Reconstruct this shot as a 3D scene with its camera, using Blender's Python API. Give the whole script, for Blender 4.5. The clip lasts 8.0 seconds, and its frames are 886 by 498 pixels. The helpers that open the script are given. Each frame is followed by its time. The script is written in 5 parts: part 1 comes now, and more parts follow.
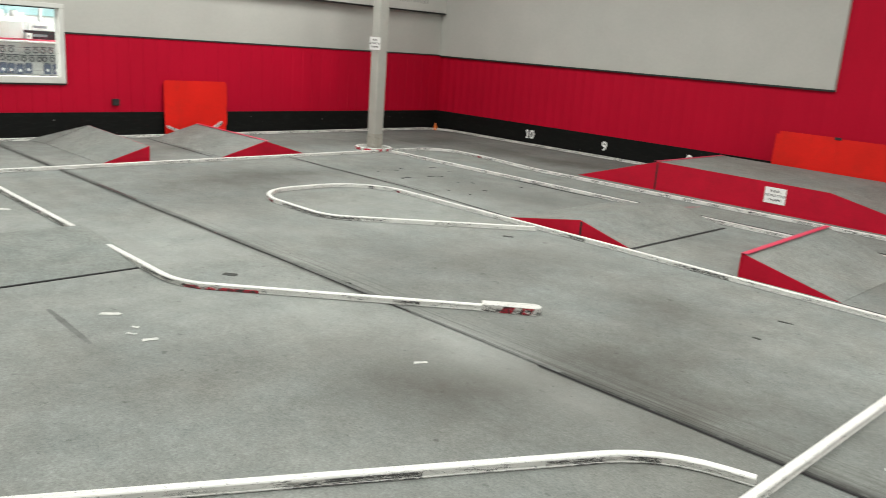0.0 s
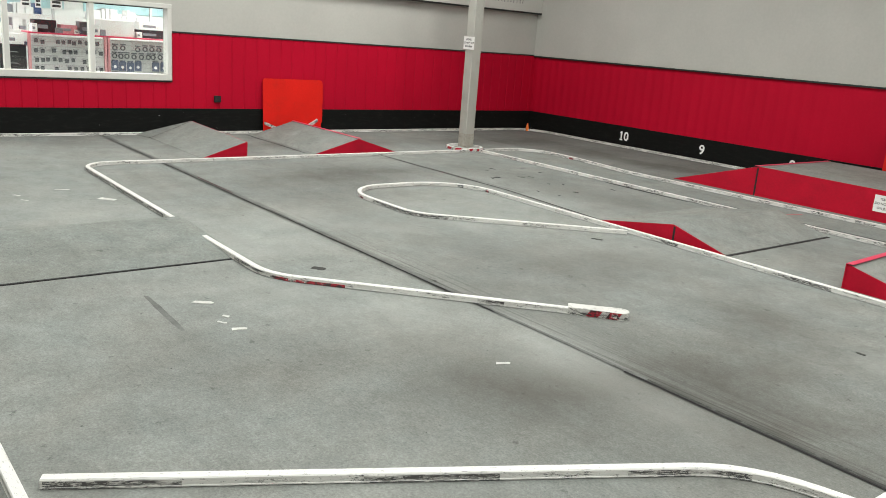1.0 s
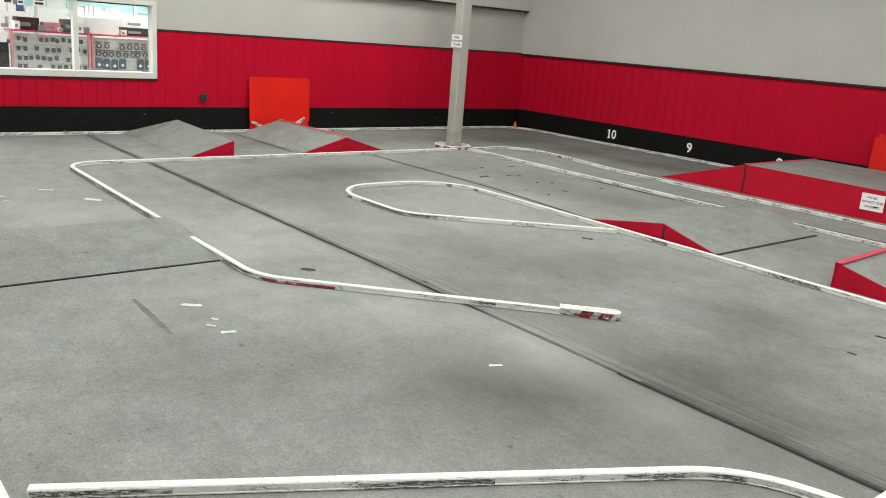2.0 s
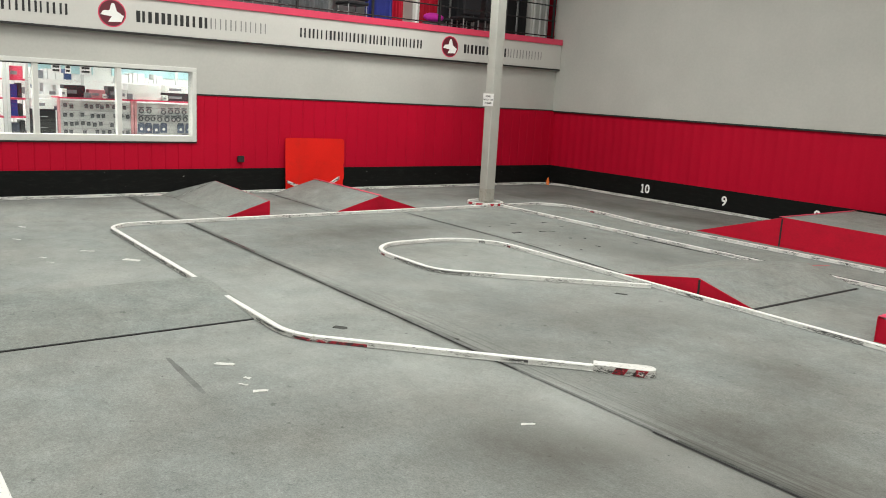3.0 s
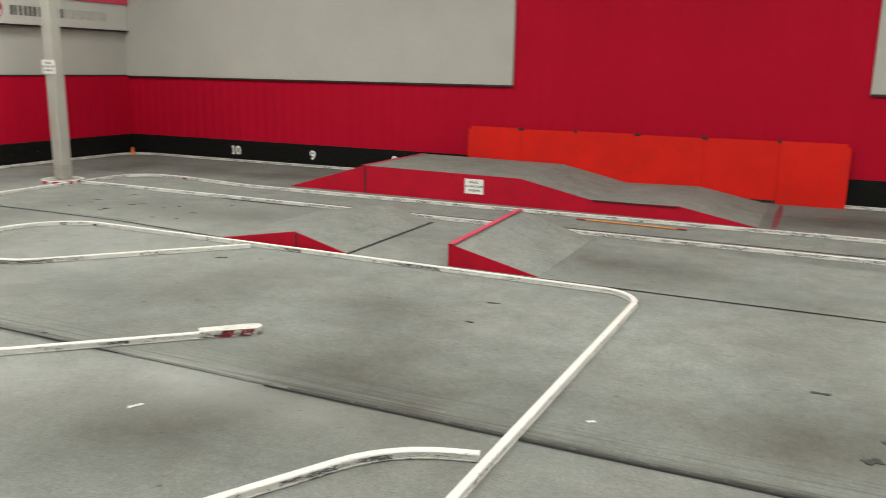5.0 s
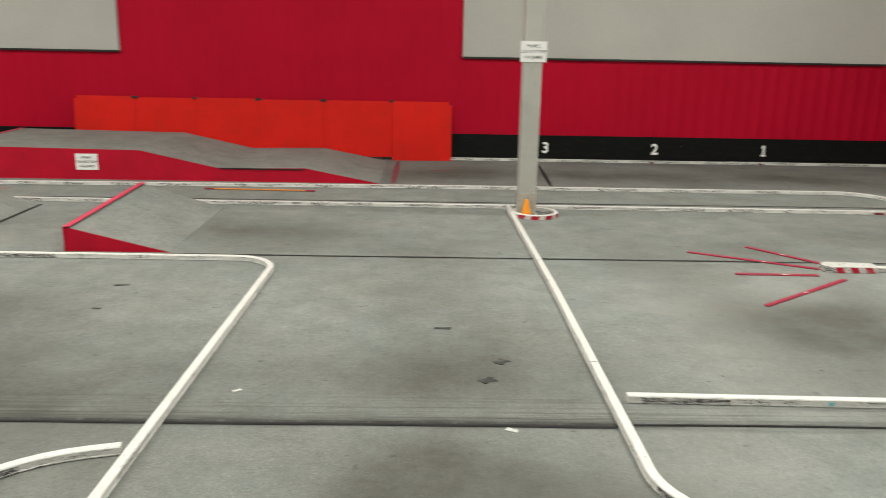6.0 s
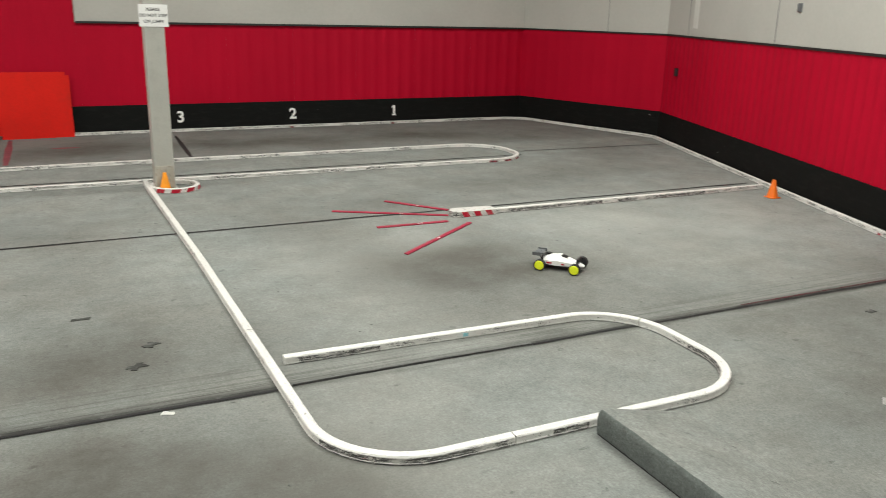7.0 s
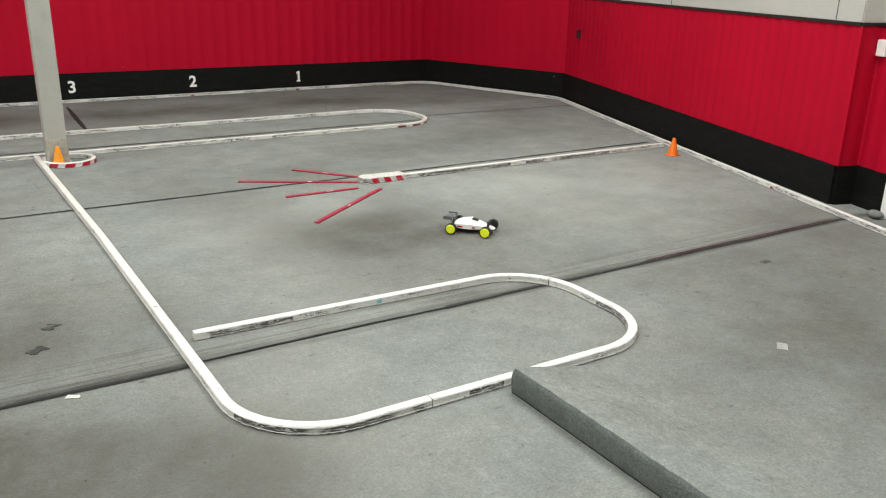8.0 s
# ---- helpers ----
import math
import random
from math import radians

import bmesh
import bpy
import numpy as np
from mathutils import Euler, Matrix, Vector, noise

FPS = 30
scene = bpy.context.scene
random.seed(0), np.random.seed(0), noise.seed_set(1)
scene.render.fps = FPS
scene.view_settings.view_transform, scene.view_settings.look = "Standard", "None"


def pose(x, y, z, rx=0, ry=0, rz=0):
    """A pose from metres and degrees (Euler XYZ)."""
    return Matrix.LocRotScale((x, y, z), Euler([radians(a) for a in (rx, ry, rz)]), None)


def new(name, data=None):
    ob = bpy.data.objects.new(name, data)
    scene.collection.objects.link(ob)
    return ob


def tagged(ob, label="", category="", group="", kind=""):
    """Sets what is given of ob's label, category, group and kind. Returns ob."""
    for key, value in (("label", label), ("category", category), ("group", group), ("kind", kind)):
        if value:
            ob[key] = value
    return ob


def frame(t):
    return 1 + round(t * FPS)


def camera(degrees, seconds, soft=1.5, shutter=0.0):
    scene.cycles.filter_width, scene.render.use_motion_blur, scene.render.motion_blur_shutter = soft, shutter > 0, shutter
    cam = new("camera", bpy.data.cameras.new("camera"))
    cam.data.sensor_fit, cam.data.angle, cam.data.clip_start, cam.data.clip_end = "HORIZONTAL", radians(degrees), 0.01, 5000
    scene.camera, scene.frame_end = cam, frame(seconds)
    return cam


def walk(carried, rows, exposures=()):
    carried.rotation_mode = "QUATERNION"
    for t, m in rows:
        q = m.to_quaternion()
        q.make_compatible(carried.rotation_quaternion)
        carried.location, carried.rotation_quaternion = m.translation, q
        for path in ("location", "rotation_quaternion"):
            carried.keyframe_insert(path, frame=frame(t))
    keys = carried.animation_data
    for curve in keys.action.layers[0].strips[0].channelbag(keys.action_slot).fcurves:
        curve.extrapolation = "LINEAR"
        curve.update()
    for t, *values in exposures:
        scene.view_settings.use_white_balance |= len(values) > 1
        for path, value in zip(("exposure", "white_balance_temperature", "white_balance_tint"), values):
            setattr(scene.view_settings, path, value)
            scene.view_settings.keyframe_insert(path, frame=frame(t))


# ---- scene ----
cam = camera(57.1, 8.0, soft=0.5, shutter=0.25)
PATH = [
    (0, -0.059, -0.055, 1.896, 75.86, -4.11, 45.14),
    (0.5, -0.095, -0.020, 1.873, 75.84, -4.37, 51.82),
    (1, -0.073, -0.011, 1.873, 75.46, -4.23, 51.65),
    (1.2, -0.067, -0.019, 1.887, 74.95, -4.27, 50.08),
    (2.3, -0.155, 0.000, 1.885, 75.95, -4.25, 51.65),
    (2.5, -0.160, 0.004, 1.886, 77.57, -3.93, 52.98),
    (3, -0.105, 0.015, 1.896, 79.14, -3.17, 53.00),
    (3.5, -0.083, 0.003, 1.899, 79.50, -2.47, 48.64),
    (4, -0.060, 0.002, 1.904, 79.29, -1.94, 43.06),
    (4.2, -0.051, 0.001, 1.905, 79.12, -1.73, 40.28),
    (5.3, 0.043, 0.042, 1.901, 76.68, -0.86, 17.56),
    (5.5, 0.056, 0.039, 1.906, 76.21, -0.91, 12.28),
    (6, 0.061, 0.018, 1.910, 75.49, -1.07, -0.85),
    (6.2, 0.082, 0.011, 1.926, 75.14, -0.94, -6.03),
    (6.5, 0.096, 0.001, 1.912, 74.87, -1.06, -14.19),
    (7, 0.132, -0.012, 1.910, 73.65, -1.35, -25.44),
    (7.5, 0.139, -0.010, 1.908, 73.06, -0.98, -29.07),
    (7.7, 0.141, -0.010, 1.908, 72.76, -1.05, -30.28),
    (8, 0.145, -0.010, 1.908, 71.39, -1.17, -31.91),
]
walk(cam, [(t, pose(x, y, z, a, b, c)) for t, x, y, z, a, b, c in PATH],
     exposures=[(0.0, 0.03, 6380, 6), (3.0, 0.02, 6440, 6), (4.2, 0.02, 6560, 6), (5.5, -0.08, 6740, 5), (6.5, -0.08, 6710, 5), (7.2, 0.0, 6520, 6), (8.0, 0.04, 6430, 6)])

# ---------- world and lamps ----------
world = bpy.data.worlds.new("world")
scene.world = world
world.use_nodes = True
world.node_tree.nodes["Background"].inputs[0].default_value = (0.8, 0.9, 1.0, 1)
world.node_tree.nodes["Background"].inputs[1].default_value = 0.05
CEIL = 6.2
LAMP_W = 150.0


# ---------- helpers for meshes ----------
def box(bm, x0, x1, y0, y1, z0, z1, bevel=0.0):
    m = Matrix.Translation(((x0 + x1) / 2, (y0 + y1) / 2, (z0 + z1) / 2)) @ Matrix.Diagonal((x1 - x0, y1 - y0, z1 - z0, 1))
    vs = bmesh.ops.create_cube(bm, size=1, matrix=m)["verts"]
    if bevel:
        es = list({e for v in vs for e in v.link_edges})
        bmesh.ops.bevel(bm, geom=es, offset=bevel, segments=1, affect="EDGES")


def rod(bm, a, b, r0, r1=None, n=12):
    a, b = Vector(a), Vector(b)
    q = (b - a).to_track_quat("Z", "Y").to_matrix().to_4x4()
    bmesh.ops.create_cone(bm, cap_ends=True, segments=n, radius1=r0, radius2=r0 if r1 is None else r1, depth=(b - a).length,
                          matrix=Matrix.Translation((a + b) / 2) @ q)


def prism(bm, pts, d):
    """A flat polygon of points, pushed along the vector d."""
    lo = [bm.verts.new(p) for p in pts]
    hi = [bm.verts.new(Vector(p) + Vector(d)) for p in pts]
    n = len(pts)
    bm.faces.new(lo), bm.faces.new(hi[::-1])
    for i in range(n):
        bm.faces.new((lo[i], hi[i], hi[(i + 1) % n], lo[(i + 1) % n]))


def finish(bm, name, smooth=False):
    bmesh.ops.recalc_face_normals(bm, faces=bm.faces)
    me = bpy.data.meshes.new(name)
    bm.to_mesh(me)
    bm.free()
    if smooth:
        for p in me.polygons:
            p.use_smooth = True
    return me


def part(name, bm, material, parent=None, label="", smooth=False, at=None):
    me = finish(bm, name, smooth)
    me.materials.append(material)
    ob = new(name, me)
    if parent is not None:
        ob.parent = parent
    if at is not None:
        ob.matrix_basis = at
    if label:
        ob["label"] = label
    return ob


def thing(name, at, label, category, group="", kind=""):
    ob = new(name)
    ob.empty_display_size = 0.1
    ob.matrix_basis = at if isinstance(at, Matrix) else Matrix.Translation(at)
    return tagged(ob, label, category, group, kind)


def lettering(text, size, weight=0.0, spacing=1.0, align="CENTER"):
    cu = bpy.data.curves.new("lettering", "FONT")
    cu.body, cu.size, cu.offset, cu.align_x, cu.align_y, cu.space_character = text, size, weight, align, "CENTER", spacing
    cu.extrude = 0.001
    tmp = new("tmp", cu)
    me = bpy.data.meshes.new_from_object(tmp.evaluated_get(bpy.context.evaluated_depsgraph_get()))
    bpy.data.objects.remove(tmp)
    me.name = "lettering"
    return me


# ---------- materials ----------
def nodes(name):
    m = bpy.data.materials.new(name)
    m.use_nodes = True
    t = m.node_tree
    return m, t, t.nodes, t.links, t.nodes["Principled BSDF"]


def noise_node(t, scale, detail=3.0, rough=0.55, stretch=None, world_space=False):
    co = t.nodes.new("ShaderNodeTexCoord")
    out = co.outputs["Object"]
    if world_space:
        geo = t.nodes.new("ShaderNodeNewGeometry")
        out = geo.outputs["Position"]
    n = t.nodes.new("ShaderNodeTexNoise")
    n.inputs["Scale"].default_value, n.inputs["Detail"].default_value, n.inputs["Roughness"].default_value = scale, detail, rough
    if stretch:
        mp = t.nodes.new("ShaderNodeMapping")
        mp.inputs["Scale"].default_value = stretch
        t.links.new(out, mp.inputs[0])
        out = mp.outputs[0]
    t.links.new(out, n.inputs["Vector"])
    return n.outputs["Fac"]


def ramp_node(t, fac, a, b, lo=0.0, hi=1.0):
    r = t.nodes.new("ShaderNodeMapRange")
    r.inputs[1].default_value, r.inputs[2].default_value, r.inputs[3].default_value, r.inputs[4].default_value = a, b, lo, hi
    t.links.new(fac, r.inputs[0])
    return r.outputs[0]


def math_node(t, op, a, b):
    n = t.nodes.new("ShaderNodeMath")
    n.operation = op
    for i, v in enumerate((a, b)):
        if isinstance(v, (int, float)):
            n.inputs[i].default_value = v
        else:
            t.links.new(v, n.inputs[i])
    return n.outputs[0]


def mix_node(t, fac, a, b):
    n = t.nodes.new("ShaderNodeMix")
    n.data_type = "RGBA"
    for i, v in ((0, fac), (6, a), (7, b)):
        if isinstance(v, (int, float)):
            n.inputs[i].default_value = v
        elif isinstance(v, tuple):
            n.inputs[i].default_value = (*v, 1)
        else:
            t.links.new(v, n.inputs[i])
    return n.outputs[2]


def bump(t, bsdf, height, strength, dist):
    b = t.nodes.new("ShaderNodeBump")
    b.inputs["Strength"].default_value, b.inputs["Distance"].default_value = strength, dist
    t.links.new(height, b.inputs["Height"])
    t.links.new(b.outputs[0], bsdf.inputs["Normal"])


def surface(name, col, rough=0.5, var=0.12, scale=3.0, grain=60.0, metal=0.0, spec=0.5, relief=0.15, dirt=None, dirt_amount=0.0, coat=0.0):
    """A painted or plain surface: two scales of tone, grain relief and, if asked, dirt in patches."""
    m, t, ns, ln, b = nodes(name)
    big = ramp_node(t, noise_node(t, scale, 4, world_space=True), 0.3, 0.7, 1 - var, 1 + var)
    fine = ramp_node(t, noise_node(t, grain, 2, world_space=True), 0.3, 0.7, 1 - var * 0.5, 1 + var * 0.5)
    tone = math_node(t, "MULTIPLY", big, fine)
    mul = t.nodes.new("ShaderNodeVectorMath")
    mul.operation = "SCALE"
    mul.inputs[0].default_value = col
    ln.new(tone, mul.inputs["Scale"])
    out = mul.outputs[0]
    if dirt:
        f = math_node(t, "MULTIPLY", ramp_node(t, noise_node(t, scale * 2.3, 6, 0.7, world_space=True), 0.52, 0.75), dirt_amount)
        out = mix_node(t, f, out, dirt)
    ln.new(out, b.inputs["Base Color"])
    b.inputs["Roughness"].default_value, b.inputs["Metallic"].default_value = rough, metal
    b.inputs["Specular IOR Level"].default_value = spec
    b.inputs["Coat Weight"].default_value = coat
    if relief:
        bump(t, b, noise_node(t, grain, 3, world_space=True), relief, 0.004)
    return m


def carpet(name, col, worn=False):
    """Short-pile track carpet: fibres, smudges and blotches, tyre rubber and painted shade from one floor value, pale
    patches from another.
    """
    m, t, ns, ln, b = nodes(name)
    big = ramp_node(t, noise_node(t, 0.45, 5, 0.6, world_space=True), 0.3, 0.7, 0.90, 1.10)
    mid = ramp_node(t, noise_node(t, 3.2, 8, 0.70, world_space=True), 0.3, 0.7, 0.83, 1.17)
    small = ramp_node(t, noise_node(t, 24.0, 7, 0.74, world_space=True), 0.3, 0.7, 0.84, 1.16)
    fine = ramp_node(t, noise_node(t, 75.0, 5, 0.8, world_space=True), 0.32, 0.68, 0.72, 1.28)
    tone = math_node(t, "MULTIPLY", math_node(t, "MULTIPLY", big, mid), math_node(t, "MULTIPLY", small, fine))
    fleck = ramp_node(t, noise_node(t, 9.0, 5, 0.65, world_space=True), 0.645, 0.69, 1.0, 0.66)
    rub = ramp_node(t, noise_node(t, 4.0, 6, 0.7, (1.0, 4.5, 1.0), world_space=True), 0.62, 0.70, 1.0, 0.76)
    cross = ramp_node(t, noise_node(t, 4.6, 6, 0.7, (5.0, 1.0, 1.0), world_space=True), 0.64, 0.71, 1.0, 0.80)
    tone = math_node(t, "MULTIPLY", math_node(t, "MULTIPLY", tone, fleck), math_node(t, "MULTIPLY", rub, cross))
    hue = mix_node(t, ramp_node(t, noise_node(t, 1.1, 5, 0.65, world_space=True), 0.35, 0.65), col, (col[0] * 1.04, col[1] * 0.99, col[2] * 0.96))
    mul = t.nodes.new("ShaderNodeVectorMath")
    mul.operation = "SCALE"
    ln.new(hue, mul.inputs[0])
    ln.new(tone, mul.inputs["Scale"])
    out = mul.outputs[0]
    if worn:
        at = t.nodes.new("ShaderNodeAttribute")
        at.attribute_name = "wear_dark"
        patch = ramp_node(t, noise_node(t, 2.2, 7, 0.7, world_space=True), 0.3, 0.7, 0.75, 1.2)
        f = math_node(t, "MULTIPLY", at.outputs["Fac"], patch)
        out = mix_node(t, f, out, (0.060, 0.055, 0.046))
        at2 = t.nodes.new("ShaderNodeAttribute")
        at2.attribute_name = "pale"
        out = mix_node(t, math_node(t, "MULTIPLY", at2.outputs["Fac"], patch), out, (0.46, 0.47, 0.44))
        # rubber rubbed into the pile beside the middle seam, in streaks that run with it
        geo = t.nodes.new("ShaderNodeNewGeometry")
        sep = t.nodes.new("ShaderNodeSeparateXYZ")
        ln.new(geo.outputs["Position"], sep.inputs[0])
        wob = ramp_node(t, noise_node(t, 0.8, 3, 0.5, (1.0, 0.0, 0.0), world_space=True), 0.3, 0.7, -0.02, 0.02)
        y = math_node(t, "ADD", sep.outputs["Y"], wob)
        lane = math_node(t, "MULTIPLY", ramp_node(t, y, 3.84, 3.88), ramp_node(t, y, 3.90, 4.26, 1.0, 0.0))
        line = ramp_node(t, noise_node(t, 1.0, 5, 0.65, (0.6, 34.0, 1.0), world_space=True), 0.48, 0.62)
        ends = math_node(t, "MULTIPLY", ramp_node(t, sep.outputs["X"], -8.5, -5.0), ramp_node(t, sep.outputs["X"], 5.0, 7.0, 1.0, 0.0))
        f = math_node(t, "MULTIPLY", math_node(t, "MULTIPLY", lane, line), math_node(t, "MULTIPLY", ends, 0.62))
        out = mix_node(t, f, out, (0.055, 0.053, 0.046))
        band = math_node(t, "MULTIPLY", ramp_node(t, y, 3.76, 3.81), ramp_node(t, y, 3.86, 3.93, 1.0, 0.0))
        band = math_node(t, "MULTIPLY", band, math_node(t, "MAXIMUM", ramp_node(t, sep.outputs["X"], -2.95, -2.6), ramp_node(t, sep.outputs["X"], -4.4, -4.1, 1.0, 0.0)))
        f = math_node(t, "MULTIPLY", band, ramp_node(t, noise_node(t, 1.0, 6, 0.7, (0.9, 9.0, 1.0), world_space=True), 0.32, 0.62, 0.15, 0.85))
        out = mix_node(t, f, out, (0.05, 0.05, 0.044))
    ln.new(out, b.inputs["Base Color"])
    b.inputs["Roughness"].default_value = 0.95
    b.inputs["Specular IOR Level"].default_value = 0.12
    bump(t, b, noise_node(t, 90.0, 4, 0.7, world_space=True), 0.5, 0.005)
    return m


def run_noise(t, stretch, detail=4.0, rough=0.6, loose=False):
    """Noise in the running coordinates of a swept pipe: along it, and round its girth. loose: in world space, for blocks."""
    mp = t.nodes.new("ShaderNodeMapping")
    if loose:
        geo = t.nodes.new("ShaderNodeNewGeometry")
        mp.inputs["Scale"].default_value = (stretch[0], stretch[0], stretch[1])
        t.links.new(geo.outputs["Position"], mp.inputs[0])
    else:
        at = t.nodes.new("ShaderNodeAttribute")
        at.attribute_name = "run"
        mp.inputs["Scale"].default_value = stretch
        t.links.new(at.outputs["Vector"], mp.inputs[0])
    n = t.nodes.new("ShaderNodeTexNoise")
    n.inputs["Scale"].default_value, n.inputs["Detail"].default_value, n.inputs["Roughness"].default_value = 1.0, detail, rough
    t.links.new(mp.outputs[0], n.inputs["Vector"])
    return n.outputs["Fac"]


def scuffed(name, col, wear_dark=0.5, loose=False):
    """White border pipe: sharp black rubber streaks along the upright faces, nicks, and dull grime. wear: 0 clean to 1 black."""
    m, t, ns, ln, b = nodes(name)
    geo = t.nodes.new("ShaderNodeNewGeometry")
    sep = t.nodes.new("ShaderNodeSeparateXYZ")
    ln.new(geo.outputs["Normal"], sep.inputs[0])
    side = ramp_node(t, sep.outputs["Z"], 0.4, 0.9, 1.0, 0.0)
    at = 0.585 - 0.19 * wear_dark
    where = ramp_node(t, run_noise(t, (2.6, 9, 1), 3, loose=loose), at, at + 0.08)
    lo = 0.565 - 0.085 * wear_dark
    streak = ramp_node(t, run_noise(t, (15, 150, 1), 7, 0.75, loose), lo, lo + 0.02)
    blot = ramp_node(t, run_noise(t, (26, 60, 1), 7, 0.78, loose), lo + 0.03, lo + 0.05)
    f = math_node(t, "MULTIPLY", math_node(t, "MULTIPLY", where, math_node(t, "MAXIMUM", streak, blot)), ramp_node(t, side, 0.0, 1.0, 0.22 * wear_dark, 1.0))
    hair = ramp_node(t, run_noise(t, (30, 80, 1), 6, 0.8, loose), 0.605 - 0.03 * wear_dark, 0.625 - 0.03 * wear_dark)
    f = math_node(t, "MAXIMUM", f, math_node(t, "MULTIPLY", hair, ramp_node(t, side, 0.0, 1.0, 0.7, 1.0)))
    smear = math_node(t, "MULTIPLY", ramp_node(t, run_noise(t, (5, 30, 1), 7, 0.75, loose), 0.48, 0.75), 0.22)
    f = math_node(t, "MAXIMUM", f, math_node(t, "MULTIPLY", smear, ramp_node(t, side, 0.0, 1.0, 0.5, 1.0)))
    grime = math_node(t, "MULTIPLY", ramp_node(t, run_noise(t, (3.5, 16, 1), 6, 0.7, loose), 0.35, 0.7), ramp_node(t, side, 0.0, 1.0, 0.22, 0.4))
    base = mix_node(t, grime, col, (0.36, 0.36, 0.33))
    ln.new(mix_node(t, math_node(t, "MULTIPLY", f, 0.93), base, (0.026, 0.026, 0.026)), b.inputs["Base Color"])
    b.inputs["Roughness"].default_value = 0.5
    bump(t, b, run_noise(t, (40, 60, 1), 3, loose=loose), 0.12, 0.002)
    return m


def worn_stripe(name):
    """Red tape rubbed through to white, with black rubber on it."""
    m, t, ns, ln, b = nodes(name)
    red = ramp_node(t, noise_node(t, 16.0, 5, 0.7, world_space=True), 0.40, 0.46)
    black = ramp_node(t, noise_node(t, 26.0, 6, 0.8, (1, 1, 2.0), world_space=True), 0.47, 0.54)
    out = mix_node(t, red, (0.62, 0.60, 0.57), (0.36, 0.006, 0.022))
    ln.new(mix_node(t, black, out, (0.025, 0.02, 0.02)), b.inputs["Base Color"])
    b.inputs["Roughness"].default_value = 0.5
    return m


def glow(name, col, power):
    m, t, ns, ln, b = nodes(name)
    b.inputs["Base Color"].default_value = (*col, 1)
    b.inputs["Emission Color"].default_value = (*col, 1)
    b.inputs["Emission Strength"].default_value = power
    return m


def pile(name, col):
    """The cut side of a carpet: upright tufts, lighter at the tips."""
    m, t, ns, ln, b = nodes(name)
    tuft = ramp_node(t, noise_node(t, 1.0, 5, 0.7, (120.0, 120.0, 70.0), world_space=True), 0.3, 0.7, 0.68, 1.36)
    patch = ramp_node(t, noise_node(t, 14.0, 5, 0.6, world_space=True), 0.3, 0.7, 0.85, 1.15)
    mul = t.nodes.new("ShaderNodeVectorMath")
    mul.operation = "SCALE"
    mul.inputs[0].default_value = col
    ln.new(math_node(t, "MULTIPLY", tuft, patch), mul.inputs["Scale"])
    ln.new(mul.outputs[0], b.inputs["Base Color"])
    b.inputs["Roughness"].default_value, b.inputs["Specular IOR Level"].default_value = 1.0, 0.05
    bump(t, b, noise_node(t, 1.0, 4, 0.7, (120.0, 120.0, 70.0), world_space=True), 0.9, 0.008)
    return m


def chipped_band(name):
    """Matt black wall base with dull scrapes and small pale chips."""
    m, t, ns, ln, b = nodes(name)
    scrape = ramp_node(t, noise_node(t, 5.0, 6, 0.7, (1, 1, 4), world_space=True), 0.5, 0.75, 0.0, 0.5)
    chip = ramp_node(t, noise_node(t, 14.0, 3, 0.5, (1, 1, 2), world_space=True), 0.75, 0.76)
    out = mix_node(t, scrape, (0.0055, 0.006, 0.0055), (0.022, 0.022, 0.02))
    ln.new(mix_node(t, math_node(t, "MULTIPLY", chip, 0.8), out, (0.42, 0.42, 0.40)), b.inputs["Base Color"])
    b.inputs["Roughness"].default_value, b.inputs["Specular IOR Level"].default_value = 0.6, 0.12
    bump(t, b, noise_node(t, 40.0, 3, world_space=True), 0.1, 0.003)
    return m


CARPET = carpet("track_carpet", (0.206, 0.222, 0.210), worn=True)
CARPET_DECK = carpet("ramp_carpet", (0.208, 0.222, 0.209))
# the ramp side is less lit; that shade is put into this colour
CARPET_PILE = pile("shaded_carpet_pile", (0.135, 0.150, 0.142))
RED_METAL = surface("red_metal_siding", (0.42, 0.0025, 0.022), 0.62, 0.06, 0.8, 30, spec=0.10, relief=0.03)
RED_WOOD = surface("red_painted_plywood", (0.43, 0.003, 0.022), 0.6, 0.12, 2.5, 50, spec=0.2, relief=0.1, dirt=(0.14, 0.01, 0.015), dirt_amount=0.22)
RED_TAPE = surface("red_tape", (0.40, 0.008, 0.025), 0.5, 0.15, 9, 80, spec=0.3, relief=0.05, dirt=(0.03, 0.015, 0.015), dirt_amount=0.95)
RED_BAND = worn_stripe("worn_red_band")
RED_STRIPE = surface("red_stripe_tape", (0.40, 0.006, 0.025), 0.5, 0.15, 9, 80, spec=0.3, relief=0.05, dirt=(0.5, 0.45, 0.42), dirt_amount=0.5)
STICK = surface("red_lath_paint", (0.31, 0.018, 0.045), 0.5, 0.15, 8, 80, spec=0.3, relief=0.08, dirt=(0.12, 0.02, 0.03), dirt_amount=0.6)
FRAME = surface("window_frame_paint", (0.60, 0.60, 0.56), 0.5, 0.05, 3, 60, relief=0.04)
TYRE_MARK = surface("faint_tyre_mark", (0.118, 0.121, 0.113), 0.95, 0.3, 6, 60, relief=0.1)
PINK_RED = surface("crimson_trim", (0.60, 0.045, 0.10), 0.4, 0.05, 2, 50, relief=0.03)
MAROON = surface("dark_maroon", (0.10, 0.005, 0.015), 0.5, 0.05)
GREY_WALL = surface("pale_grey_wall", (0.44, 0.435, 0.40), 0.75, 0.05, 0.9, 25, relief=0.06)
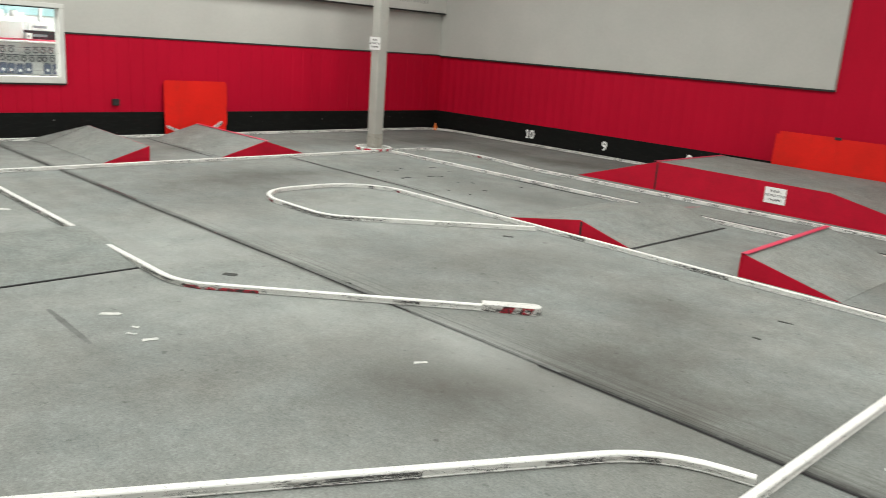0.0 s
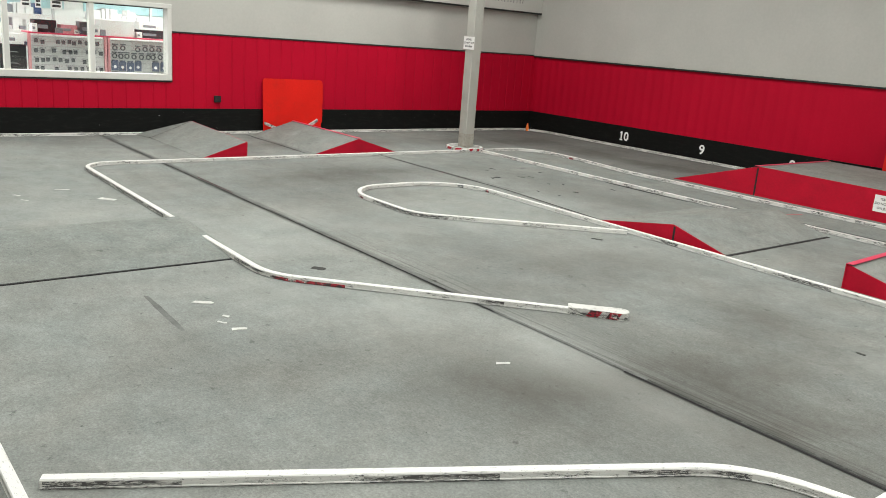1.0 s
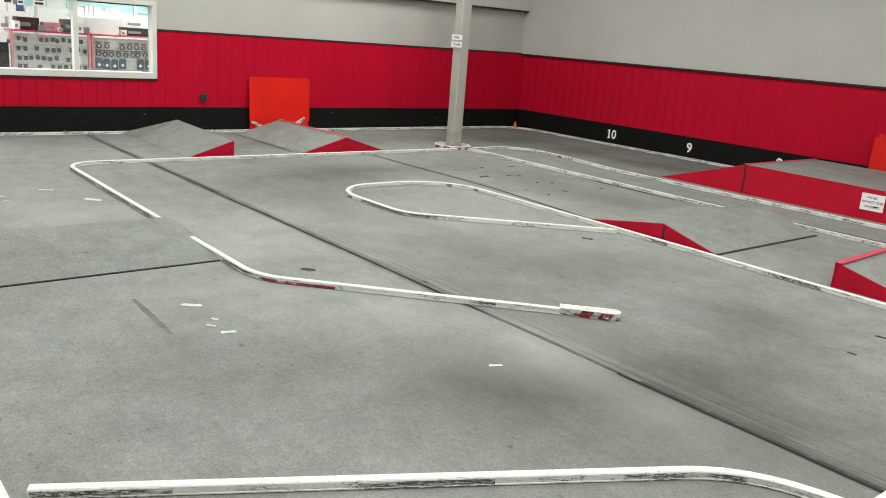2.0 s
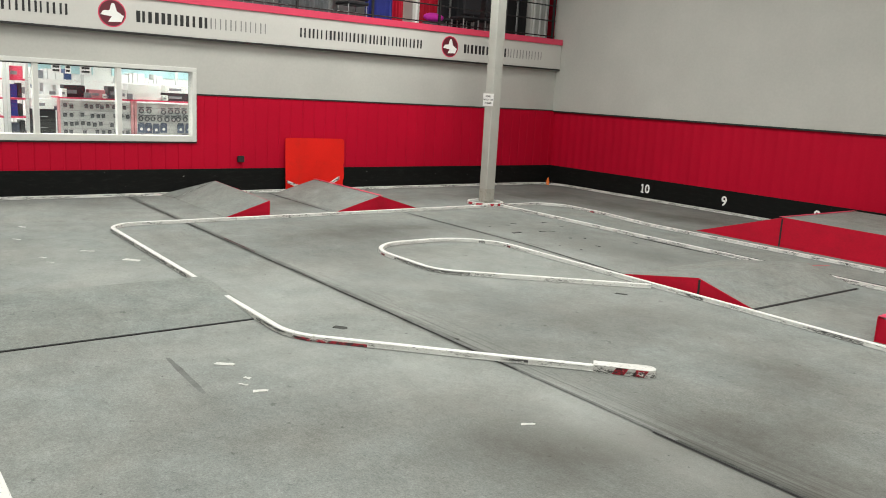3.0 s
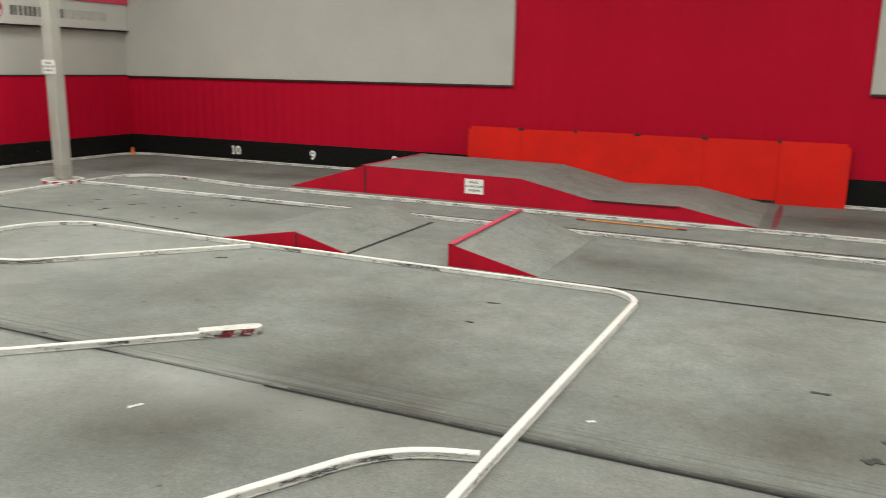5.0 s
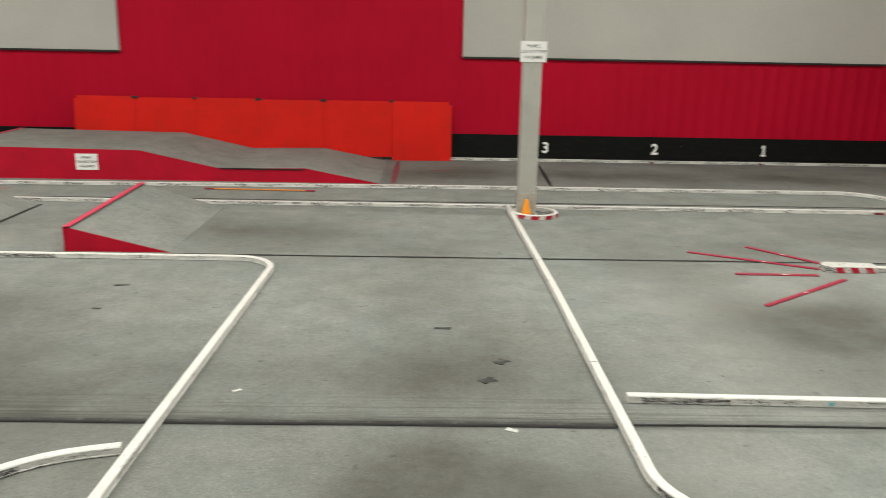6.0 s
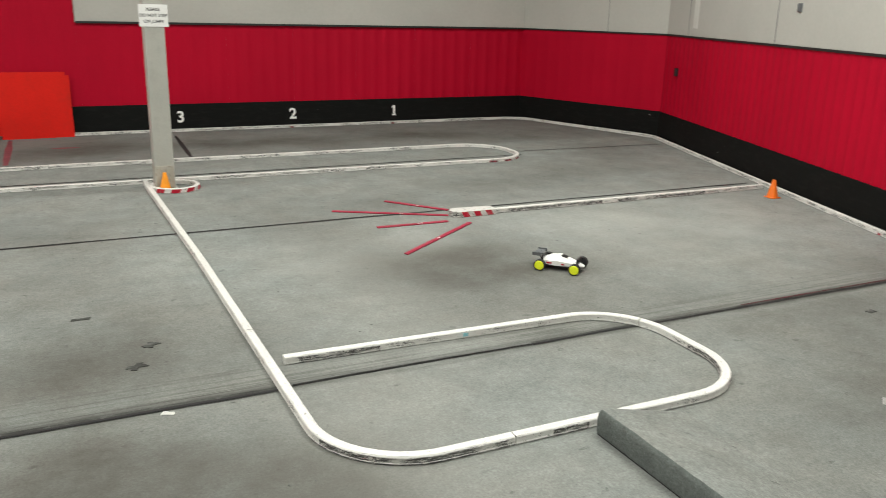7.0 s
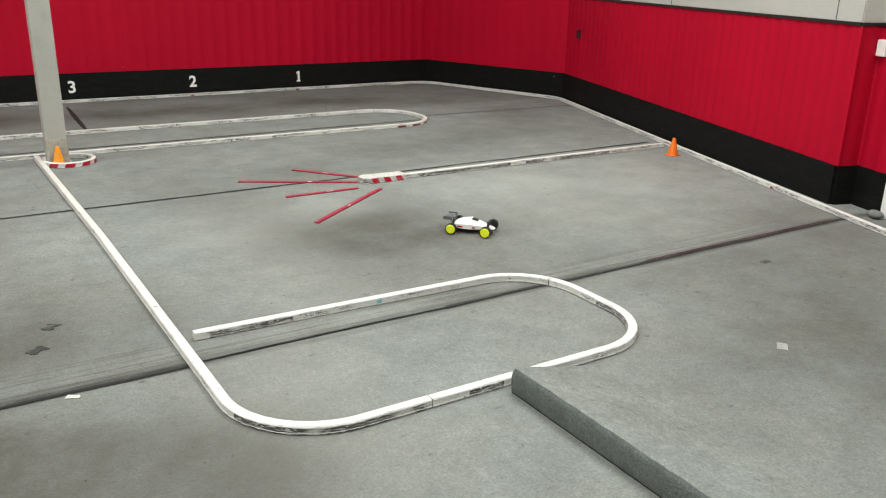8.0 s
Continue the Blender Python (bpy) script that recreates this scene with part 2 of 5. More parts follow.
GREY_BANNER = surface("banner_grey", (0.52, 0.51, 0.475), 0.5, 0.03, 1.0, 25, relief=0.02)
BLACK_BAND = chipped_band("black_wall_base")
TRIM_BLACK = surface("black_trim", (0.012, 0.012, 0.012), 0.5, 0.2, 5, 60, relief=0.05)
PIPE = scuffed("scuffed_white_pipe", (0.70, 0.695, 0.66), 0.45)
PIPE_DIRTY = scuffed("dirty_scuffed_pipe", (0.70, 0.69, 0.655), 0.68)
BLOCK = scuffed("scuffed_white_block", (0.62, 0.615, 0.58), 0.7, loose=True)
PIPE_BLACK = scuffed("heavily_scuffed_pipe", (0.60, 0.59, 0.56), 1.0)
WHITE = surface("white_paint", (0.78, 0.78, 0.75), 0.45, 0.04, 3, 60, relief=0.04)
PAPER = surface("white_paper", (0.82, 0.82, 0.80), 0.7, 0.03, 5, 80, relief=0.02)
INK = surface("black_ink", (0.015, 0.015, 0.015), 0.7, 0.1, 9, 80, relief=0.0)
FAINT_INK = surface("thin_grey_print", (0.22, 0.22, 0.21), 0.7, 0.1, 9, 80, relief=0.0)
ORANGE = surface("orange_plastic_sheet", (0.63, 0.013, 0.008), 0.55, 0.08, 1.5, 40, spec=0.15, relief=0.04, dirt=(0.42, 0.02, 0.012), dirt_amount=0.5)
CONE = surface("orange_cone_plastic", (0.80, 0.17, 0.012), 0.4, 0.08, 12, 80, relief=0.04)
COLUMN = surface("column_paint", (0.40, 0.40, 0.36), 0.5, 0.06, 2.5, 50, relief=0.05, dirt=(0.22, 0.21, 0.19), dirt_amount=0.25)
FOOT = surface("rubbed_column_foot", (0.37, 0.36, 0.31), 0.6, 0.12, 8, 60, relief=0.1, dirt=(0.09, 0.07, 0.05), dirt_amount=0.7)
DARK_SEAM = surface("dark_seam_tape", (0.045, 0.046, 0.042), 0.85, 0.35, 5, 70, spec=0.2, relief=0.2, dirt=(0.14, 0.145, 0.135), dirt_amount=0.8)
SEAM_BLACK = surface("black_seam_gap", (0.008, 0.008, 0.008), 0.85, 0.2, 5, 70, relief=0.2)
FAINT_SCUFF = surface("faint_scuff", (0.135, 0.138, 0.131), 0.95, 0.25, 6, 60, spec=0.1, relief=0.2)
SCRAP = surface("dirty_white_tape", (0.50, 0.50, 0.47), 0.7, 0.2, 8, 80, relief=0.05)
RUBBER = surface("black_rubber", (0.012, 0.012, 0.012), 0.8, 0.2, 30, 200, relief=0.2)
YELLOW = surface("fluorescent_yellow_plastic", (0.72, 0.80, 0.02), 0.4, 0.05, 20, 90, relief=0.0)
BLUE = surface("blue_fabric", (0.02, 0.03, 0.22), 0.8, 0.15, 6, 90, relief=0.2)
MAGENTA = surface("magenta_fabric", (0.62, 0.02, 0.42), 0.7, 0.1, 6, 90, relief=0.1)
DARK_STUFF = surface("charcoal_fabric", (0.02, 0.02, 0.024), 0.8, 0.2, 6, 90, relief=0.2)
MID_GREY = surface("grey_fabric", (0.10, 0.105, 0.11), 0.8, 0.2, 6, 90, relief=0.2)
STEEL = surface("dull_steel", (0.35, 0.35, 0.35), 0.4, 0.1, 8, 90, metal=0.8, relief=0.05)
PEGBOARD = surface("pale_pegboard", (0.56, 0.56, 0.545), 0.6, 0.05, 3, 60, relief=0.1)
# teal made paler: reflections on the glass are put into the colour
PALE_TEAL = surface("pale_teal_panel", (0.42, 0.64, 0.66), 0.4, 0.2, 2, 40, relief=0.02)
TEAL = surface("teal_panel", (0.22, 0.50, 0.56), 0.5, 0.08, 2, 40, relief=0.02)
CEILING = surface("white_ceiling_deck", (0.6, 0.6, 0.58), 0.8, 0.05, 1.0, 25, relief=0.05)
SHOP_FLOOR = surface("shop_floor", (0.3, 0.3, 0.29), 0.5, 0.08, 1.5, 40, relief=0.03)
TUBE = glow("lamp_tube", (1.0, 0.98, 0.93), 6.0)
GLASS, gt_, gn_, gl_, gb_ = nodes("window_glass")
gb_.inputs["Transmission Weight"].default_value, gb_.inputs["Roughness"].default_value, gb_.inputs["IOR"].default_value = 1.0, 0.02, 1.45
gb_.inputs["Base Color"].default_value = (0.95, 0.98, 0.97, 1)

# ---------- plan ----------
XW, YN = -13.45, 13.24           # window wall, number wall
C2, C3, C4 = (8.05, 13.24), (9.05, 10.45), (6.968, 4.185)
BAND, RED_TOP = 0.42, 1.62
SEAMS = (0.58, 3.83, 7.08)
YS, XE = -4.5, 11.5              # walls behind the camera

# ---------- floor: carpet strips side by side ----------
LINES = [
    [(-12.4, 3.2), (-12.0, 6), (-12.1, 9.5), (-11.8, 11.6), (-8, 11.8), (0, 11.9), (6.2, 11.8), (7.6, 10.4), (7.0, 8.6), (4.5, 8.1), (2.2, 7.2), (2.2, 5.6), (3.4, 5.2), (5.4, 5.0), (5.0, 3.0), (4.2, 1.6)],
    [(-9.6, 8.4), (-9.3, 5.6), (-8.2, 4.4), (-6.2, 4.6), (-4.2, 5.3), (-3.0, 5.4), (-2.4, 4.4), (-3.0, 3.2), (-4.2, 2.6)],
    [(-9.4, 8.3), (-6.5, 8.2), (-1.5, 8.2), (0.0, 7.3), (0.2, 5.4), (0.3, 4.3), (0.2, 2.0)],
    [(-3.9, 2.6), (-3.5, 3.2), (-3.0, 3.3)],
    [(-6.5, 4.25), (-3.4, 4.2), (-1.3, 4.2), (1.0, 4.25), (4.0, 4.15), (6.5, 4.1)],
]
# tyre rubber spots, and floor shade painted as spots of the same dark tone
SPOTS = [(3.5, 2.5, 0.45, 0.22), (0.8, 2.7, 0.5, 0.3), (0.4, 3.1, 0.7, 0.35), (0.6, 2.4, 0.9, 0.35), (3.2, 1.9, 0.8, 0.28), (-3.9, 1.8, 0.8, 0.2), (-3.45, 3.3, 0.50, 0.22), (2.9, 5.4, 0.8, 0.38), (2.3, 5.0, 0.6, 0.12), (3.3, 7.9, 1.6, 0.16), (-2.9, 3.1, 0.5, 0.1), (-4.6, 6.1, 0.6, 0.25), (-3.6, 5.6, 0.6, 0.12), (-4.9, 5.9, 0.7, 0.2), (-2.5, 4.7, 0.6, 0.22), (0.1, 4.3, 0.55, 0.34), (3.2, 5.3, 0.55, 0.25), (0.5, 3.1, 0.6, 0.28), (0.25, 3.55, 0.55, 0.25), (0.6, 3.1, 0.4, 0.15), (-1.9, 4.1, 1.0, 0.2), (3.3, 5.4, 0.9, 0.15), (0.30, 3.25, 0.45, 0.40), (0.42, 4.05, 0.45, 0.30), (0.62, 3.0, 0.3, 0.3), (-2.6, 3.5, 0.9, 0.15), (0.4, 2.3, 1.0, 0.12), (0.6, 2.0, 0.7, 0.4), (1.7, 2.0, 0.6, 0.25), (-9.6, 5.6, 0.9, 0.35), (-3.2, 5.5, 0.9, 0.25), (2.9, 5.5, 0.7, 0.5), (0.30, 4.35, 0.75, 0.6), (-6.6, 8.6, 0.7, 0.3), (-6.0, 8.75, 0.5, 0.25), (0.0, 3.3, 0.8, 0.2), (-0.6, 2.6, 0.9, 0.1), (-2.2, 4.3, 0.7, 0.3), (-2.0, 3.0, 0.8, 0.25), (-8.9, 4.9, 0.8, 0.35), (-1.6, 8.0, 1.0, 0.35), (-3.0, 2.7, 0.6, 0.15), (-8.3, 8.0, 0.8, 0.2)]
# pale dust along the seam, and pools of light painted as wider pale spots
PALE = [(-3.5, 3.68, 0.2, 0.18), (-3.15, 3.64, 0.2, 0.2), (-2.8, 3.60, 0.2, 0.2), (-2.45, 3.56, 0.2, 0.18), (-8.3, 1.9, 1.2, 0.28), (-5.4, 1.7, 0.8, 0.12), (-6.9, 2.0, 0.8, 0.15), (-7.0, 4.2, 0.9, 0.22), (2.0, 6.3, 0.5, 0.15), (5.0, 5.6, 1.1, 0.30), (6.2, 6.0, 0.9, 0.25), (-6.8, 6.0, 1.2, 0.25), (-7.0, 7.8, 1.2, 0.2), (1.7, 3.3, 0.9, 0.2), (1.2, 2.60, 0.5, 0.12), (-3.9, 3.62, 0.45, 0.3), (-3.3, 3.60, 0.35, 0.4), (-2.4, 3.62, 0.3, 0.15), (-6.3, 2.95, 0.5, 0.2), (1.9, 5.9, 0.6, 0.2), (2.95, 6.25, 0.35, 0.35), (-5.2, 2.5, 0.6, 0.22), (-4.6, 3.2, 0.6, 0.25), (-3.0, 3.5, 0.5, 0.12), (-1.9, 3.62, 0.4, 0.1), (4.5, 6.1, 0.8, 0.22), (-5.0, 6.2, 0.9, 0.18), (2.2, 4.9, 0.8, 0.18), (-7.0, 3.4, 0.7, 0.25)]


def wear_dark_at(x, y):
    w = 0.0
    for line in LINES:
        for (ax, ay), (bx, by) in zip(line, line[1:]):
            dx, dy = bx - ax, by - ay
            k = max(0, min(1, ((x - ax) * dx + (y - ay) * dy) / (dx * dx + dy * dy)))
            d = math.hypot(x - ax - k * dx, y - ay - k * dy)
            w = max(w, 0.36 * math.exp(-(d / 0.55) ** 2))
    for sx, sy, r, a in SPOTS:
        w += a * math.exp(-((x - sx) ** 2 + (y - sy) ** 2) / r ** 2)
    # the whole north lane is a step darker
    if y > 10.7:
        w += 0.40
    w *= 0.65 + 0.7 * noise.noise(Vector((x * 0.9, y * 0.9, 3.1)))
    # darker again to the east, south of the middle seam
    w += 0.34 * max(0.0, min(1.0, (x - 3.35) / 0.7)) * max(0.0, min(1.0, (3.78 - y) / 0.12))
    return max(0.0, min(0.75, w))


def pale_at(x, y):
    w = sum(0.7 * a * math.exp(-((x - sx) ** 2 + (y - sy) ** 2) / r ** 2) for sx, sy, r, a in PALE)
    return max(0.0, min(0.6, w * (0.8 + 0.6 * noise.noise(Vector((x * 1.3, y * 1.3, 9.0))))))


floor = thing("floor", (0, 0, 0), "grey carpeted race track floor with dark seams", "floor", kind="structure")
edges = (YS - 0.2, *SEAMS, YN + 0.1)
for y0, y1 in zip(edges, edges[1:]):
    a, b = y0 + (0.0 if y0 == SEAMS[2] else 0.006), y1 - (0.0 if y1 == SEAMS[2] else 0.006)
    nx, ny = int((XE + 0.3 - XW + 0.2) / 0.14), max(2, int((b - a) / 0.14))
    xs, ys = np.linspace(XW - 0.1, XE + 0.3, nx + 1), np.linspace(a, b, ny + 1)
    verts = [(x, y, 0.0) for y in ys for x in xs]
    faces = [(j * (nx + 1) + i, j * (nx + 1) + i + 1, (j + 1) * (nx + 1) + i + 1, (j + 1) * (nx + 1) + i) for j in range(ny) for i in range(nx)]
    me = bpy.data.meshes.new("carpet_strip")
    me.from_pydata(verts, [], faces)
    for key, fn in (("wear_dark", wear_dark_at), ("pale", pale_at)):
        at = me.attributes.new(key, "FLOAT", "POINT")
        at.data.foreach_set("value", [fn(x, y) for x, y, _ in verts])
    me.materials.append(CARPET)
    new("carpet_strip", me).parent = floor
bm = bmesh.new()
box(bm, XW - 0.3, XE + 0.5, YS - 0.3, YN + 0.3, -0.2, -0.012)
part("slab", bm, TRIM_BLACK, floor, "dark subfloor seen in the carpet seams")


def seam_tape(y, x0, x1, w, name="seam_strip", mat=None, bend=lambda x: 0.0):
    bm = bmesh.new()
    n = max(2, int((x1 - x0) / 0.25))
    prev = None
    for i in range(n + 1):
        x = x0 + (x1 - x0) * i / n
        wob = bend(x) + 0.012 * noise.noise(Vector((x * 1.7, y, 0)))
        ww = w * (0.8 + 0.5 * noise.noise(Vector((x * 0.9, y, 5))))
        row = [bm.verts.new((x, y + wob - ww, 0.005 if mat else 0.003)), bm.verts.new((x, y + wob + ww, 0.005 if mat else 0.003))]
        if prev:
            bm.faces.new((prev[0], row[0], row[1], prev[1]))
        prev = row
    part(name, bm, mat or DARK_SEAM, floor, "dark worn seam strip between carpets")


seam_tape(3.85, -13.3, -4.15, 0.018, mat=FAINT_SCUFF)
seam_tape(3.832, -4.15, -2.75, 0.018, mat=FAINT_SCUFF)
seam_tape(3.832, -2.75, -1.0, 0.016)
seam_tape(3.832, -1.0, 1.05, 0.016)
seam_tape(3.845, 1.12, 2.6, 0.010, mat=FAINT_SCUFF)
seam_tape(3.842, 2.6, 6.7, 0.014)
seam_tape(3.822, -13.3, -4.1, 0.006, mat=SEAM_BLACK)
seam_tape(3.806, -2.9, 1.05, 0.013, mat=SEAM_BLACK)
seam_tape(3.825, 1.12, 2.6, 0.006, mat=SEAM_BLACK)
seam_tape(3.822, 2.6, 6.7, 0.010, mat=SEAM_BLACK)
seam_tape(9.60, -11.2, 6.0, 0.016, mat=SEAM_BLACK, bend=lambda x: 0.006 * (x + 6))
seam_tape(9.50, -7.8, -6.2, 0.030, mat=SEAM_BLACK, bend=lambda x: -0.10 * (x + 7.8))
seam_tape(7.08, -13.3, 7.6, 0.017, mat=SEAM_BLACK, bend=lambda x: max(0.0, min(0.23, (-5.5 - x) * 0.1)))
seam_tape(9.95, 5.9, 8.75, 0.014, mat=SEAM_BLACK, bend=lambda x: -0.04 * (x - 5.9))
seam_tape(6.19, -13.2, -11.1, 0.018, mat=SEAM_BLACK)

# ---------- walls ----------
def siding(parent, p, q, z0, z1, pitch=0.305, sheet=3, depth=0.008, flip=1, grooved=False):
    """Ribbed metal sheets from p to q on the plan, ribs upright, each sheet a piece."""
    p, q = Vector((*p, 0)), Vector((*q, 0))
    length = (q - p).length
    u = (q - p) / length
    nrm = Vector((u.y, -u.x, 0)) * flip
    w = pitch * sheet
    count = max(1, round(length / w))
    w = length / count
    step = w / sheet
    bm = bmesh.new()
    prof = [(0.0, depth if grooved else 0.0)]
    for k in range(sheet):
        c = (k + 0.5) * step
        if grooved:
            prof += [(c - 0.016, depth), (c - 0.005, 0.0), (c + 0.005, 0.0), (c + 0.016, depth)]
            continue
        prof += [(c + step * k2, depth * d2) for k2, d2 in ((-0.34, 0.0), (-0.24, 0.28), (-0.12, 0.86), (0.0, 1.0), (0.12, 0.86), (0.24, 0.28), (0.34, 0.0))]
    prof.append((w, depth if grooved else -0.001))
    cols = []
    for s, d in prof:
        v = u * s + nrm * (d + 0.004)
        cols.append([bm.verts.new((v.x, v.y, z)) for z in (0, z1 - z0)])
    for a, b in zip(cols, cols[1:]):
        bm.faces.new((a[0], b[0], b[1], a[1]))
    me = finish(bm, "siding_sheet")
    for p_ in me.polygons:
        p_.use_smooth = not grooved
    me.materials.append(RED_METAL)
    for i in range(count):
        ob = new("siding_sheet", me)
        ob.parent = parent
        v = p + u * (w * i)
        ob.location = (v.x, v.y, z0)


def slab_wall(bm, p, q, z0, z1, t0, t1, side=1):
    """A slab on the line p to q; t0, t1 are offsets to the room side (positive) and away."""
    p, q = Vector((*p, 0)), Vector((*q, 0))
    u = (q - p).normalized()
    n = Vector((u.y, -u.x, 0)) * side
    a, b, c, d = p + n * t0, q + n * t0, q + n * t1, p + n * t1
    prism(bm, [(v.x, v.y, z0) for v in (a, b, c, d)], (0, 0, z1 - z0))


# number wall (north)
wall_n = thing("wall_north", (0, 0, 0), "red ribbed metal wall with black base and pale grey upper panels", "wall", kind="structure")
bm = bmesh.new()
slab_wall(bm, (XW - 0.2, YN), (C2[0] + 0.1, YN), 0, CEIL, -0.2, 0.0)
part("wall_core", bm, GREY_WALL, wall_n)
bm = bmesh.new()
slab_wall(bm, (XW, YN), C2, 0, BAND, 0.0, 0.035)
part("base_band", bm, BLACK_BAND, wall_n, "matt black rubber wall base")
siding(wall_n, (XW, YN), (-4.80, YN), BAND, RED_TOP, 0.215, 5, 0.0105)
siding(wall_n, (-4.80, YN), (0.57, YN), BAND, CEIL - 0.05, 0.215, 5, 0.0105)
siding(wall_n, (0.57, YN), C2, BAND, RED_TOP, 0.215, 5, 0.0105)
for a, b in (((XW, YN), (-4.81, YN)), ((0.58, YN), C2)):
    bm = bmesh.new()
    slab_wall(bm, a, b, RED_TOP + 0.02, CEIL, 0.0, 0.05)
    part("upper_panel", bm, GREY_WALL, wall_n, "pale grey painted upper wall panel")
    bm = bmesh.new()
    slab_wall(bm, a, b, RED_TOP - 0.012, RED_TOP + 0.018, 0.0, 0.053)
    part("ledge_trim", bm, TRIM_BLACK, wall_n, "thin black ledge trim")
# north-east and east walls
wall_ne = thing("wall_northeast", (0, 0, 0), "short angled red metal wall with black base", "wall", kind="structure")
wall_e = thing("wall_east", (0, 0, 0), "slanting red ribbed wall with black base and grey top", "wall", kind="structure")
eu = (Vector((*C4, 0)) - Vector((*C3, 0))).normalized()
en = Vector((-eu.y, eu.x, 0))
C5 = (C4[0] + en.x * 0.22, C4[1] + en.y * 0.22)
C6 = (C5[0] + eu.x * 2.0, C5[1] + eu.y * 2.0)
for w, runs in ((wall_ne, ((C2, C3),)), (wall_e, ((C3, C4), (C4, C5), (C5, C6)))):
    for a, b in runs:
        for name, mat, z0, z1, d0, d1 in (("wall_core", GREY_WALL, 0, CEIL, -0.12, 0.0), ("base_band", BLACK_BAND, 0, BAND, 0.0, 0.03),
                                          ("upper_panel", GREY_WALL, RED_TOP + 0.016, CEIL, 0.0, 0.012), ("ledge_trim", TRIM_BLACK, RED_TOP - 0.012, RED_TOP + 0.014, 0.0, 0.022)):
            bm = bmesh.new()
            slab_wall(bm, a, b, z0, z1, d0, d1)
            part(name, bm, mat, w)
        siding(w, a, b, BAND, RED_TOP, 0.165 if w is wall_e else 0.215, sheet=4 if math.dist(a, b) > 0.8 else 1, depth=0.009 if w is wall_e else 0.006)
for x, y in (C4, C5):
    bm = bmesh.new()
    box(bm, x - 0.02, x + 0.02, y - 0.02, y + 0.02, BAND, RED_TOP - 0.026, 0.004)
    part("corner_trim", bm, RED_METAL, wall_e, "red folded metal corner trim")
for w, a, b, ks in ((wall_ne, C2, C3, (0.62,)), (wall_e, C3, C4, (0.12, 0.5, 0.95))):
    for k in ks:
        p0 = Vector((*a, 0)).lerp(Vector((*b, 0)), k)
        bm = bmesh.new()
        slab_wall(bm, (p0.x, p0.y), (p0.x + (b[0] - a[0]) * 0.002, p0.y + (b[1] - a[1]) * 0.002), RED_TOP + 0.02, CEIL, 0.012, 0.0135)
        part("panel_joint", bm, MID_GREY, w)
# the base and the red sheets fall away a little towards the near end of the east wall
for o in wall_e.children:
    if o.data.users > 1:
        o.data = o.data.copy()
    for v in o.data.vertices:
        p = o.matrix_basis @ v.co
        u = max(0.0, min(1.0, ((p.x - C3[0]) * eu.x + (p.y - C3[1]) * eu.y) / math.dist(C3, C4)))
        if 0.2 < p.z < 1.8:
            v.co.z -= u * (0.065 if p.z < 1.0 else 0.038)
# window wall (west)
wall_w = thing("wall_west", (0, 0, 0), "red and grey wall with shop window, banner and mezzanine opening", "wall", kind="structure")
WY0, WY1, WZ0, WZ1 = 0.22, 4.93, 0.95, 2.02
BZ0, BZ1, MZ = 2.55, 3.06, 3.18
bm = bmesh.new()
for y0, y1, z0, z1 in ((YS, WY0, 0, 3.0), (WY1, YN + 0.2, 0, 3.0), (WY0, WY1, 0, WZ0), (WY0, WY1, WZ1, 3.0), (YS, YN + 0.2, 5.3, CEIL)):
    box(bm, XW - 0.2, XW, y0, y1, z0, z1)
part("wall_core", bm, GREY_WALL, wall_w)
bm = bmesh.new()
box(bm, XW, XW + 0.035, YS, YN - 0.036, 0, BAND)
part("base_band", bm, BLACK_BAND, wall_w, "matt black rubber wall base")
siding(wall_w, (XW, 5.0), (XW, YN), BAND, 1.63, 0.218, 4, 0.006, grooved=True)
siding(wall_w, (XW, YS), (XW, 5.0), BAND, 0.843, 0.218, 4, 0.008, grooved=True)
bm = bmesh.new()
box(bm, XW, XW + 0.022, 4.995, YN - 0.06, 1.632, 1.655)
part("ledge_trim", bm, TRIM_BLACK, wall_w, "thin black ledge trim")
bm = bmesh.new()
box(bm, XW, XW + 0.12, YS, YN - 0.06, BZ0, BZ1)
part("banner_board", bm, GREY_BANNER, wall_w, "pale grey sign board below the mezzanine")
# the board's shadow on the wall, painted as a black strip
bm = bmesh.new()
box(bm, XW + 0.0, XW + 0.125, YS, YN - 0.06, BZ0 - 0.03, BZ0 - 0.002)
part("board_shadow_strip", bm, TRIM_BLACK, wall_w)
bm = bmesh.new()
box(bm, XW - 0.2, XW + 0.15, YS, YN - 0.06, BZ1 + 0.002, MZ)
part("crimson_cap", bm, PINK_RED, wall_w, "crimson cap along the mezzanine edge")


def letter_bars(y0, y1, n, zc, h, mat, heavy):
    """A brand line on the board, drawn as plain bars of uneven width and spacing."""
    step = (y1 - y0) / n
    some = random.Random(n)
    bm = bmesh.new()
    for i in range(n):
        a = y0 + step * i
        for k in (0.10, 0.58):
            k += some.uniform(-0.04, 0.06)
            box(bm, XW + 0.119, XW + 0.124, a + step * k, a + step * (k + heavy * some.uniform(0.75, 1.5)), zc - h / 2, zc + h / 2)
    part("printed_bars", bm, mat, wall_w, "dark printed bars on the board")


